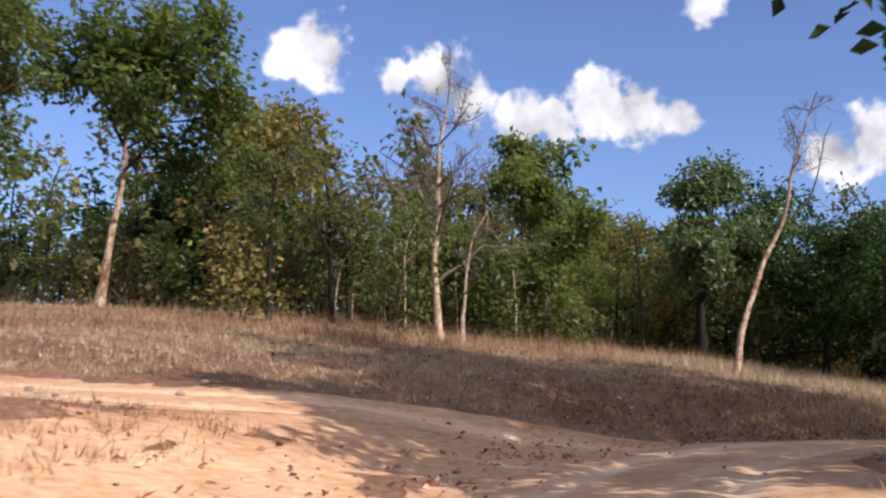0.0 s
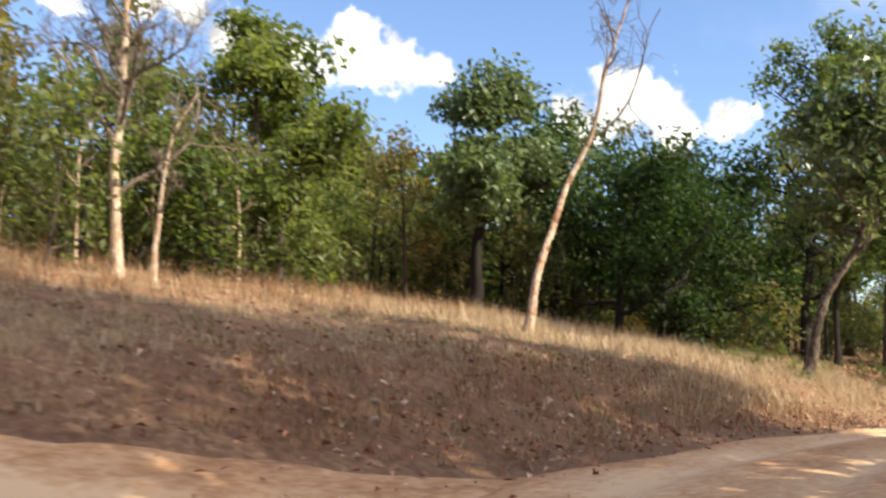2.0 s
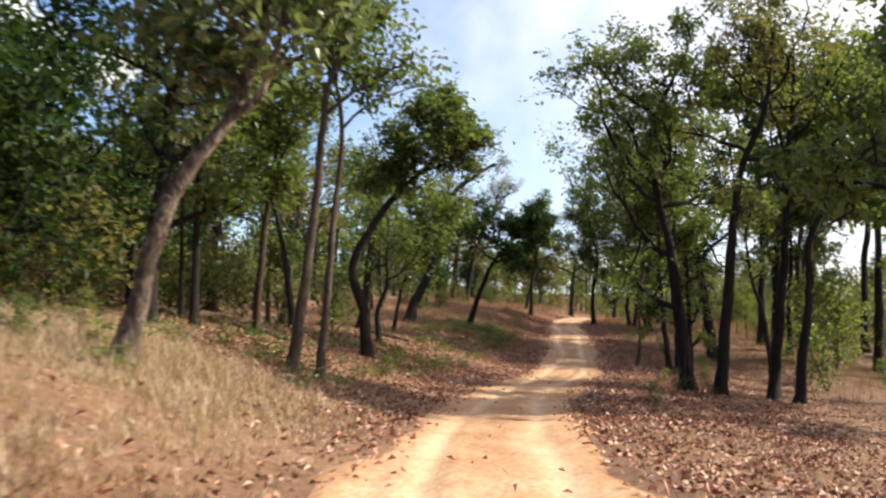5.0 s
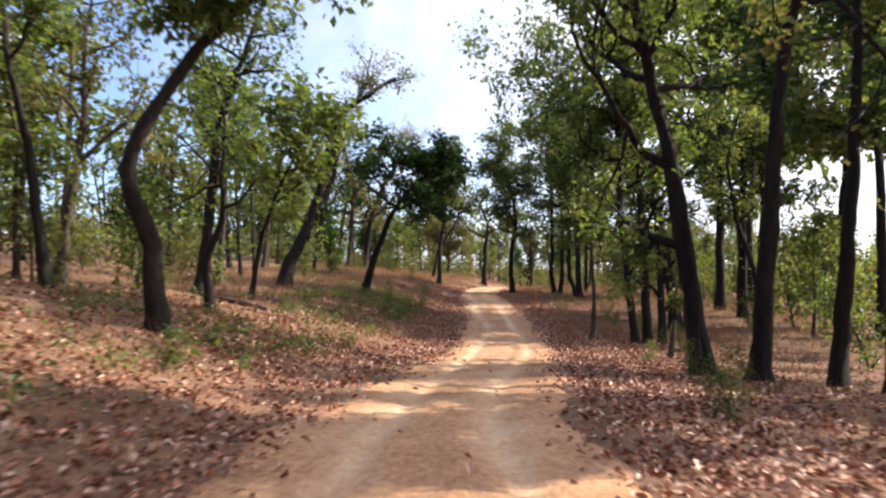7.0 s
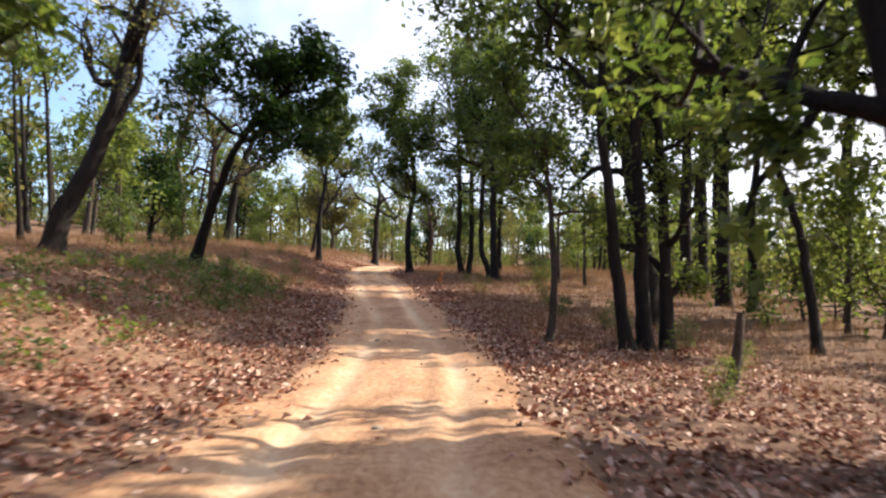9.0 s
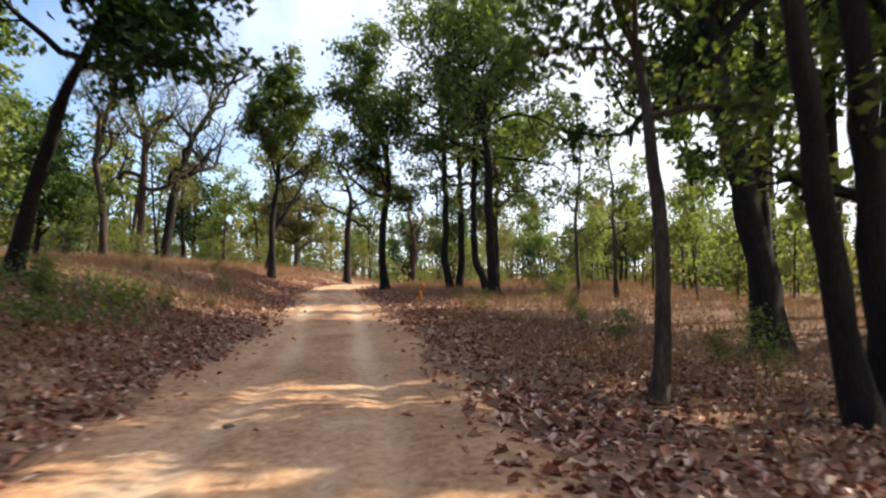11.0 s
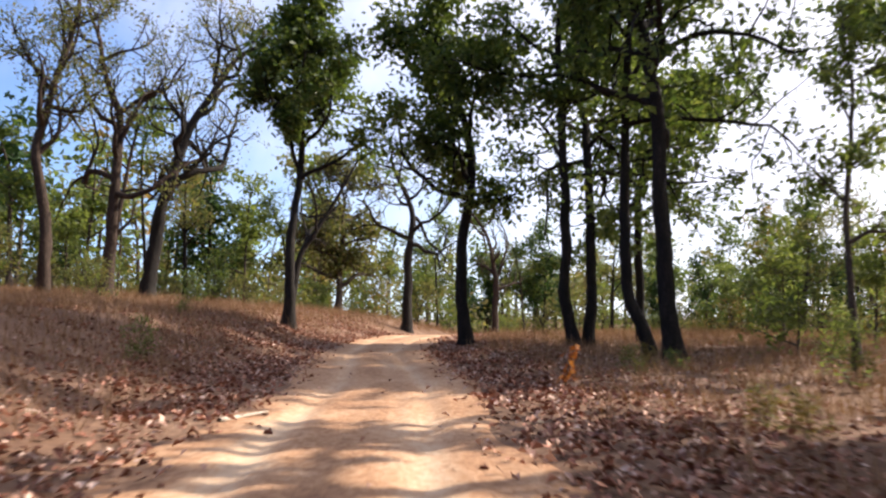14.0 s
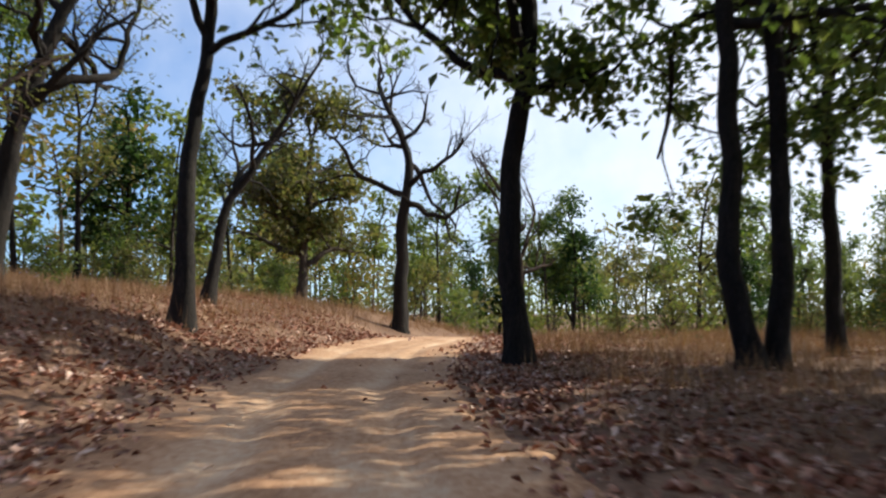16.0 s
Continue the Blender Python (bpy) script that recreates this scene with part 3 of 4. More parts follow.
tree("small leaning tree with large dark glossy leaves", [(-8.8, 31.0), (-8.2, 30.7, 4.2), (-7.3, 29.8, 5.8), (-6.5, 28.8, 6.8)], 0.1, 31, 1.6, 10, 0.5, 2.7, 6, 0.36, BARK_DARK, LEAF_GREEN, clump=0.42)
tree("stout leaning tree with dark bark and a half-bare crown", [(-10.5, 43.0), (-10.2, 43.1, 3.5), (-9.4, 43.4, 5.2), (-8.7, 43.6, 7.5), (-8.2, 43.7, 10.0)], 0.34, 32, 4.5, 9, 0.36, 3.4, 9, 0.18, BARK_DARK, LEAF_DRAB, limb_ways=((0.3, (0.35, 0.2, 1.0), 5.0),))
tree("dark tree leaning over the track with a dense low crown", [(-7.4, 49.2), (-6.8, 48.8, 4.2), (-6.0, 48.2, 6.2), (-5.0, 47.5, 7.5), (-4.0, 47.0, 8.3)], 0.22, 33, 1.2, 12, 0.6, 3.5, 26, 0.26, BARK_DARK, LEAF_DARK, lift=0.02, bias=(0.35, -0.3))

tree("slim reddish tree among the dark ones", [(-8.0, 8.5), (-7.9, 8.5, 4.2), (-7.6, 8.6, 7.0)], 0.12, 34, 3.5, 9, 0.45, 2.4, 20, 0.22, BARK_RED, LEAF_GREEN)
tree("slim dark tree leaning away from the track", [(-9.4, 16.4), (-9.7, 16.4, 4.0), (-10.3, 16.5, 6.5)], 0.14, 35, 4.0, 9, 0.6, 2.8, 12, 0.21, BARK_DARK, LEAF_GREEN)
tree("forked grey tree with thin foliage", [(-11.8, 22.0), (-11.6, 22.0, 4.0), (-11.2, 22.1, 6.8)], 0.17, 36, 4.5, 9, 0.35, 3.0, 9, 0.2, BARK_GREY, LEAF_DRAB)
tree("low crooked dark tree at the foot of the bank", [(-6.9, 20.5), (-7.2, 20.6, 2.6), (-6.7, 20.7, 3.9), (-6.9, 20.8, 5.2)], 0.12, 37, 2.0, 8, 0.5, 2.0, 6, 0.2, BARK_DARK, LEAF_GREEN)

# the big group on the right of the track
tree("big dark tree with an arching bough over the track", [(6.0, 21.2), (5.75, 21.4, 1.9), (5.45, 21.6, 3.9), (5.2, 21.8, 6.0)], 0.28, 41, 8.0, 12, 0.54, 4.6, 23, 0.23, BARK_DARK, LEAF_GREEN, limb_ways=((0.27, (-0.9, 0.3, 0.42), 3.6), (0.41, (-1.0, 0.3, 0.1), 5.4), (0.62, (-1.0, 0.1, 0.6), 6.0)), sides=13)
tree("tall straight dark tree leaning slightly outward", [(7.1, 20.0), (7.2, 19.9, 2.6), (7.5, 19.7, 6.7), (7.7, 19.6, 8.2)], 0.25, 42, 6.5, 11, 0.62, 4.6, 13, 0.23, BARK_DARK, LEAF_DRAB, sides=13)
tree("tall straight dark tree", [(9.2, 20.7), (9.4, 20.6, 3.3), (9.6, 20.6, 7.2)], 0.22, 43, 6.5, 10, 0.66, 4.2, 6, 0.22, BARK_DARK, LEAF_LIGHT)
tree("dark tree with a bent forking trunk", [(9.9, 19.0), (10.3, 18.9, 4.0), (10.4, 18.9, 6.0), (11.2, 18.8, 7.6)], 0.2, 44, 5.0, 9, 0.58, 3.8, 6, 0.2, BARK_DARK, LEAF_GREEN, limb_ways=((0.5, (0.9, 0.2, 0.6), 3.5),))
tree("slim dark trunk of a clump with leafy shoots", [(6.0, 35.8), (5.6, 35.9, 2.9), (5.25, 36.0, 5.4), (5.2, 36.0, 8.4)], 0.16, 45, 4.5, 9, 0.5, 3.0, 19, 0.25, BARK_DARK, LEAF_GREEN, clump=0.32, limb_ways=((0.5, (-1.0, 0.2, 0.35), 6.6), (0.6, (-1.0, -0.2, 0.5), 7.0), (0.72, (-0.9, 0.5, 0.6), 5.0), (0.85, (-0.9, 0.0, 0.8), 4.2)))
tree("slim straight dark trunk of a clump", [(6.5, 36.2), (6.35, 36.3, 3.0), (6.15, 36.4, 6.5), (6.1, 36.4, 9.2)], 0.19, 46, 5.0, 10, 0.5, 3.2, 19, 0.25, BARK_DARK, LEAF_GREEN, clump=0.32, limb_ways=((0.55, (-0.8, 0.9, 0.4), 5.4), (0.66, (-1.0, 0.3, 0.55), 6.8), (0.8, (-1.0, -0.3, 0.7), 4.6)))
tree("dark trunk of a clump wrapped in light green shoots", [(7.1, 36.5), (7.05, 36.6, 3.8), (6.85, 36.7, 6.6)], 0.17, 47, 4.0, 13, 0.12, 1.8, 9, 0.2, BARK_DARK, LEAF_LIGHT)
tree("thin curved dark tree behind the clump", [(11.8, 38.6), (11.4, 38.8, 2.7), (10.6, 39.1, 5.4), (10.4, 39.2, 7.2)], 0.15, 48, 4.0, 8, 0.5, 2.6, 8, 0.2, BARK_DARK, LEAF_LIGHT)
tree("slim young tree with a mottled trunk beside the track", [(4.2, 37.0), (4.3, 36.9, 0.9), (4.3, 36.9, 2.2), (4.2, 37.0, 3.2)], 0.095, 49, 4.6, 9, 0.42, 1.7, 14, 0.16, BARK_GREY, LEAF_GREEN)
tree("stout dark tree leaning towards the track with a drooping crown", [(9.3, 46.8), (9.1, 46.9, 2.4), (8.75, 47.1, 4.5), (8.3, 47.3, 6.8)], 0.34, 50, 6.5, 13, 0.5, 5.0, 15, 0.26, BARK_DARK, LEAF_DARK, lift=0.02, sides=13, limb_ways=((0.36, (-1, 0.28, 0.5), 4.0), (0.42, (-0.8, 0.6, 0.5), 3.8)))

tree("second dark stem beside the big tree", [(5.65, 20.7), (5.75, 20.9, 2.0), (5.6, 21.5, 4.4)], 0.15, 51, 0.3, 2, 0.9, 0.7, 0, bark=BARK_DARK, twigs=2, branches=2)

# the far end of the straight
tree("tall black-stemmed tree standing alone beside the track", [(0.65, 82.9), (0.55, 82.9, 4.6), (0.62, 82.9, 6.6), (0.95, 82.9, 8.6), (0.9, 82.9, 10.2), (0.45, 82.9, 11.8), (0.1, 82.9, 13.4)], 0.23, 61, 4.4, 17, 0.3, 3.0, 20, 0.28, BARK_DARK, LEAF_GREEN, lift=-0.05, sides=13, clump=0.34, bias=(-0.45, 0))
tree("dark tree with a thick green crown on the bank", [(-6.0, 84.6), (-6.0, 84.6, 7.0), (-5.6, 84.7, 9.8), (-5.5, 84.7, 11.5)], 0.21, 62, 3.6, 14, 0.5, 3.1, 24, 0.28, BARK_DARK, LEAF_GREEN, bias=(0.75, -0.2))
tree("forked crooked tree with nearly bare boughs", [(-2.5, 101.7), (-2.5, 101.7, 7.9), (-2.2, 101.7, 10.4), (-3.0, 101.6, 12.2)], 0.28, 63, 2.6, 12, 0.42, 3.4, 0, bark=BARK_DARK, crook=0.3, twigs=4, branches=4)
tree("round bushy olive tree behind the bend", [(-6.6, 104.5), (-6.5, 104.5, 7.5), (-6.4, 104.6, 9.5)], 0.22, 64, 3.5, 13, 0.2, 3.6, 22, 0.28, BARK_GREY, LEAF_DRAB, clump=0.34)
tree("bare pale tree forking into a wide V", [(2.7, 114), (2.9, 114, 7.5), (2.5, 114, 10)], 0.25, 65, 3.5, 8, 0.35, 3.4, 0, bark=BARK_RED, twigs=4, branches=4, limb_ways=((0.35, (0.6, 0, 1.0), 5.5),))
tree("black trunk of a pair joined at the foot", [(4.35, 80.9), (4.0, 80.9, 4.2), (4.1, 80.9, 7.2), (4.0, 80.9, 10.0)], 0.2, 66, 9.5, 16, 0.33, 4.2, 18, 0.26, BARK_DARK, LEAF_GREEN, lift=-0.02)
tree("black trunk of a pair curving up from the foot", [(4.75, 81.1), (5.0, 81.2, 4.4), (4.95, 81.2, 7.2), (4.9, 81.2, 10.0)], 0.19, 67, 9.5, 16, 0.33, 4.2, 18, 0.26, BARK_DARK, LEAF_GREEN, lift=-0.02)
tree("dark tree behind the pair", [(7.3, 85.0), (7.3, 85.0, 5.7), (7.3, 85.0, 8.4)], 0.18, 68, 7.5, 14, 0.36, 4.0, 18, 0.26, BARK_DARK, LEAF_GREEN, lift=-0.02)
tree("dark tree with a foot bent outward", [(5.9, 75.7), (5.7, 75.75, 3.0), (5.3, 75.9, 3.9), (5.28, 75.9, 6.2), (5.3, 75.9, 8.6)], 0.19, 69, 7.5, 12, 0.48, 4.0, 16, 0.26, BARK_DARK, LEAF_GREEN, lift=-0.02)
tree("stout black tree with a flared foot and a tall crown", [(6.0, 73.2), (5.9, 73.3, 3.4), (5.9, 73.3, 5.7), (5.85, 73.3, 8.2)], 0.24, 70, 10.5, 15, 0.38, 4.5, 17, 0.26, BARK_DARK, LEAF_GREEN, clump=0.32, limb_ways=((0.5, (1.0, 0.1, 0.55), 4.8), (0.56, (0.9, 0.6, 0.9), 5.0), (0.64, (1.0, -0.3, 0.7), 5.4), (0.6, (-0.6, 0.2, 0.9), 3.6), (0.75, (1.0, 0.4, 0.5), 4.6)), sides=13, lift=-0.02)
tree("tall crooked tree with thin brown foliage", [(-16.6, 87.6), (-16.7, 87.6, 8.2), (-17.1, 87.4, 11.0), (-16.4, 87.7, 14.3)], 0.27, 71, 5.0, 12, 0.4, 4.2, 10, 0.18, BARK_RED, LEAF_DRAB, crook=0.28)
tree("tall crooked reddish tree with bare boughs", [(-15.6, 91.8), (-15.4, 91.8, 8.8), (-15.1, 91.9, 13.0)], 0.3, 72, 6.0, 12, 0.35, 4.6, 9, 0.18, BARK_RED, LEAF_DRAB, crook=0.28)
tree("stout dark tree bending over with spreading boughs", [(-14.4, 93.9), (-13.9, 94.1, 9.7), (-12.8, 94.4, 13.4), (-11.4, 94.8, 16.0)], 0.36, 73, 4.0, 13, 0.35, 5.0, 9, 0.18, BARK_DARK, LEAF_DRAB, crook=0.3, limb_ways=((0.35, (0.9, 0.3, 0.4), 5.0),))
tree("curved dark tree with nearly bare boughs", [(-7.1, 91.0), (-6.7, 91.1, 7.0), (-5.9, 91.4, 8.3)], 0.17, 74, 3.5, 9, 0.4, 2.8, 0, bark=BARK_DARK, crook=0.3, twigs=4, branches=4)
tree("slim sparse tree on the open side", [(9.5, 70.2), (9.4, 70.2, 5.6), (9.7, 70.1, 8.3)], 0.1, 75, 2.5, 9, 0.35, 1.4, 6, 0.2, BARK_GREY, LEAF_LIGHT)
tree("slim sparse tree with light green leaves", [(10.4, 66.6), (10.3, 66.6, 4.4), (10.2, 66.6, 6.7)], 0.09, 76, 2.5, 9, 0.35, 1.4, 6, 0.2, BARK_GREY, LEAF_LIGHT)

# a tree hanging over the bend; unseen ones throw their shade on the bank
tree("broad tree hanging its leafy boughs over the bend", [(12.6, -29.3), (12.4, -29.5, 3.2), (12.0, -30.0, 5.2)], 0.24, 81, 4.0, 10, 0.35, 3.4, 20, 0.26, BARK_DARK, LEAF_DARK, lift=-0.02, limb_ways=((0.36, (-1.9, -3.6, 0.9), 3.6), (0.42, (-1.2, -3.6, 0.8), 3.4)))
SHADE = tree("unseen broad leafy roadside tree shading the bank", [(13.2, -19.4), (13.2, -19.4, 5.0), (13.1, -19.2, 8.0)], 0.27, 82, 5.5, 12, 0.35, 4.6, 13, 0.35, BARK_DARK, LEAF_GREEN, clump=0.34, group="shade trees at the bend")
for sx, sy, turn in ((10.6, -23.6, 70), (11.8, -15.0, 150), (12.2, -20.6, 190), (12.6, -25.2, 310), (18.0, -22.5, 220), (16.5, -14.5, 20)):
    copy_thing(SHADE, pose(sx, sy, float(ground_z(sx, sy)[0]), 0, 0, turn))

# added tall trees, mostly out of view, placed to shade the track and bank
TALL_SHADE = tree("tall broad-crowned tree added on the open side for shade", [(15.2, 53.5), (15.1, 53.5, 5.5), (15.3, 53.4, 8.5)], 0.21, 83, 6.0, 11, 0.5, 4.6, 15, 0.4, BARK_DARK, LEAF_GREEN, clump=0.3, twigs=4, group="tall trees on the open side")
for sx, sy, turn in ((21.5, 58.5, 70), (19.5, 46.5, 150), (19.5, 75.0, 20), (14.2, 60.2, 330), (10.6, 8.0, 80), (17.5, 17.0, 60), (21.5, 78.5, 90), (15.5, 10.5, 280), (19.5, 86.0, 300), (21.0, 81.5, 110), (19.5, 38.5, 260), (21.5, 50.0, 190), (23.5, 55.5, 140), (14.6, 55.5, 100), (16.5, 22.5, 170), (20.0, 26.0, 320)):
    copy_thing(TALL_SHADE, pose(sx, sy, float(ground_z(sx, sy)[0]) - 0.05, 0, 0, turn) @ Matrix.Scale(1.6 if 74 < sy < 79 else 1.5 if 45 < sy < 74 else 1.0, 4))

# ---- the wood ----
HERO = np.array([(o.location.x, o.location.y) for o in scene.collection.objects if o.type == "EMPTY"])


def wood_tree(seed, label, h, r, limbs, first, reach, leaves, leaf, bark, foliage, **more):
    """One standing in the wood, to be copied; it is built at the far edge."""
    rng = np.random.default_rng(seed)
    x, y = -40.0 - seed % 7 * 3, 20.0 + seed % 11 * 5
    z = float(ground_z(x, y)[0])
    lean = rng.uniform(-0.5, 0.5, 2)
    return tree(label, [(x, y), (x + lean[0] * 0.4, y + lean[1] * 0.4, z + h * 0.35), (x + lean[0], y + lean[1], z + h * 0.65)], r, seed, h * 0.35, limbs, first, reach, leaves, leaf, bark, foliage, sides=8, split=False, thick=1.15, **more)


FOREST = [
    wood_tree(101, "forest tree with a green crown", 11, 0.17, 8, 0.4, 2.6, 10, 0.38, BARK_GREY, LEAF_GREEN, twigs=3, clump=0.4),
    wood_tree(102, "slim forest tree with a light green crown", 9, 0.11, 8, 0.3, 2.0, 9, 0.36, BARK_GREY, LEAF_LIGHT, twigs=3, clump=0.36),
    wood_tree(103, "forest tree with thin olive foliage", 12, 0.18, 8, 0.35, 2.8, 8, 0.36, BARK_DARK, LEAF_DRAB, twigs=3, clump=0.42),
    wood_tree(104, "dark forest tree with a low crown", 8.5, 0.15, 10, 0.18, 2.3, 11, 0.36, BARK_DARK, LEAF_DARK, twigs=3, clump=0.38),
    wood_tree(105, "forest tree with a yellowing crown", 11, 0.17, 8, 0.4, 2.7, 8, 0.38, BARK_RED, LEAF_YELLOW, twigs=3, clump=0.42),
    wood_tree(106, "bare crooked forest tree", 10, 0.14, 8, 0.35, 2.6, 0, 0.2, BARK_RED, LEAF_DRAB, twigs=3, branches=4, crook=0.3),
    wood_tree(107, "slender dark forest tree with a small high crown", 12, 0.13, 6, 0.6, 2.0, 11, 0.36, BARK_DARK, LEAF_GREEN, twigs=3, clump=0.36),
]
SAPLING = wood_tree(115, "slender pale bare sapling at the edge of the wood", 5.0, 0.045, 6, 0.35, 1.0, 0, 0.2, BARK_PALE, LEAF_DRAB, twigs=2, branches=3, category="sapling", kind_name="sapling")
SHRUB = [
    wood_tree(111, "leafy green forest shrub", 2.2, 0.035, 9, 0.05, 1.1, 8, 0.17, BARK_GREY, LEAF_GREEN, twigs=2, clump=0.26, category="shrub", kind_name="shrub"),
    wood_tree(112, "drab olive forest shrub", 2.0, 0.03, 9, 0.05, 1.1, 7, 0.16, BARK_GREY, LEAF_DRAB, twigs=2, clump=0.26, category="shrub", kind_name="shrub"),
    wood_tree(113, "bright light green sapling", 2.6, 0.03, 8, 0.1, 1.0, 9, 0.17, BARK_GREY, LEAF_LIGHT, twigs=2, clump=0.26, category="sapling", kind_name="sapling"),
    wood_tree(114, "dry twiggy shrub with brown leaves", 1.6, 0.025, 9, 0.05, 0.9, 4, 0.14, BARK_RED, LEAF_YELLOW, twigs=3, clump=0.2, category="shrub", kind_name="shrub"),
]


BACK = []  # those that stand too far back to be told apart


def plant(kinds, weights, count, seed, box, test, apart, size=(0.75, 1.25), group="trees of the wood"):
    """Copies scattered over a box of ground, where the test of (x, y, distance from the road) allows, at least so far apart."""
    rng = np.random.default_rng(seed)
    put, tries = list(HERO), 0
    made = 0
    while made < count and tries < count * 40:
        tries += 1
        x, y = rng.uniform(box[0], box[1]), rng.uniform(box[2], box[3])
        d = float(off_line(ROAD_LINE, x, y)[0])
        e = abs(float(off_line(SIDE_LINE, x, y)[0]))
        if e < 4.5 or not test(x, y, d):
            continue
        if np.hypot(*(np.array(put) - (x, y)).T).min() < apart:
            continue
        put.append((x, y))
        k = kinds[rng.choice(len(kinds), p=np.array(weights) / sum(weights))]
        s = rng.uniform(*size)
        z = float(ground_z(x, y)[0]) - 0.05
        m = pose(x, y, z, rng.normal(0, 3), rng.normal(0, 3), rng.uniform(0, 360)) @ Matrix.Diagonal((s, s, s * rng.uniform(0.85, 1.15), 1))
        if abs(d) > 21:
            BACK.append((k, m))
        else:
            copy_thing(k, m)["group"] = group
        made += 1


plant(FOREST, (2, 5, 6, 1, 1, 3, 1), 80, 1, (-34, -12, -48, 14), lambda x, y, d: -23 < d < -(13.5 + 2 * math.sin(y * 0.4)) and not (y < -30 and x > -18), 1.5, (0.34, 0.52))
plant(FOREST, (4, 3, 5, 5, 1, 2, 2), 150, 20, (-54, -22, -48, 14), lambda x, y, d: d < -23, 1.6, (0.44, 0.66))
plant(FOREST, (3, 3, 5, 3, 0, 1, 2), 40, 24, (-46, -20, -15, 14), lambda x, y, d: d < -19, 1.6, (0.7, 0.95))
plant(FOREST, (4, 3, 4, 3, 1, 2, 3), 100, 2, (-48, -8, 8, 135), lambda x, y, d: d < -11.5, 2.4)
plant(FOREST, (2, 7, 1, 0, 1, 1, 2), 85, 3, (8, 52, 66, 140), lambda x, y, d: d > 15, 3.2, (0.38, 0.62))
plant(SHRUB, (2, 1, 6, 1), 60, 19, (9, 46, 74, 132), lambda x, y, d: d > 19, 1.6, (1.0, 1.8), "undergrowth of the wood")
plant(FOREST, (1, 8, 1, 0, 1, 0, 3), 12, 13, (16, 40, 32, 66), lambda x, y, d: d > 9.5, 2.8, (0.6, 0.9))
plant(FOREST, (1, 8, 1, 0, 1, 2, 3), 11, 15, (15, 48, 6, 34), lambda x, y, d: d > 13, 3.2, (0.5, 0.8))
plant(SHRUB, (2, 2, 8, 1), 60, 18, (13, 50, 8, 66), lambda x, y, d: d > 12, 1.6, (1.1, 2.2), "undergrowth of the wood")
plant(FOREST, (3, 3, 2, 2, 1, 2, 3), 85, 4, (-26, 40, 97, 155), lambda x, y, d: abs(d) > 5.0, 2.0, (0.55, 0.95))
plant(SHRUB, (3, 5, 2, 4), 190, 5, (-40, -8, -46, 14), lambda x, y, d: d < -(11.5 + 2 * math.sin(y * 0.4)) and not (y < -32 and x > -16), 0.9, (0.8, 1.8), "undergrowth of the wood")
plant(SHRUB, (3, 3, 2, 3), 50, 6, (-40, -5, 12, 120), lambda x, y, d: d < -9, 1.6, (0.6, 1.4), "undergrowth of the wood")
plant(SHRUB, (3, 2, 4, 2), 46, 7, (8, 45, 14, 130), lambda x, y, d: d > 10.5, 1.6, (0.6, 1.4), "undergrowth of the wood")
plant(FOREST, (3, 3, 3, 2, 0, 1, 2), 22, 23, (2, 24, 98, 126), lambda x, y, d: abs(d) > 4.5, 1.6, (0.5, 0.8))
plant(SHRUB, (3, 4, 3, 3), 100, 14, (-24, 34, 92, 138), lambda x, y, d: abs(d) > 4.5, 1.4, (0.6, 1.3), "undergrowth of the wood")
plant(FOREST, (3, 2, 4, 5, 0, 1, 2), 26, 21, (-26, -8.5, -2, 24), lambda x, y, d: d < -9.5, 2.0, (0.5, 0.8))
plant(SHRUB, (3, 4, 1, 3), 30, 22, (-24, -7, -6, 22), lambda x, y, d: d < -8.2, 1.4, (0.8, 1.5), "undergrowth of the wood")
plant(SHRUB, (2, 1, 3, 2), 16, 8, (-9, 10, 2, 80), lambda x, y, d: 3.6 < abs(d) < 8, 2.5, (0.22, 0.4), "small plants beside the track")


plant([SAPLING], [1], 16, 17, (-26, -9, -44, 6), lambda x, y, d: -20 < d < -13.5 and not (y < -32 and x > -16), 1.2, (0.35, 0.75), "pale saplings at the edge of the wood")
for sx, sy, ss, kind in ((6.9, 40.8, 0.4, 2), (8.0, 38.2, 0.35, 2), (6.2, 52.0, 0.35, 2), (7.6, 65.5, 0.45, 2), (8.6, 69.5, 0.5, 2), (5.5, 20.0, 0.42, 0), (6.6, 19.4, 0.35, 2), (4.9, 70.5, 0.35, 3), (4.2, 58.0, 0.3, 3), (-4.2, 9.5, 0.3, 0), (-5.2, -6.6, 0.3, 2), (-4.4, -9.6, 0.28, 0), (-4.9, 38.5, 0.35, 0), (-5.6, 46.0, 0.4, 0)):
    ob = copy_thing(SHRUB[kind], pose(sx, sy, float(ground_z(sx, sy)[0]) - 0.03, 0, 0, sx * 50) @ Matrix.Scale(ss, 4))
    ob["group"] = "small plants beside the track"


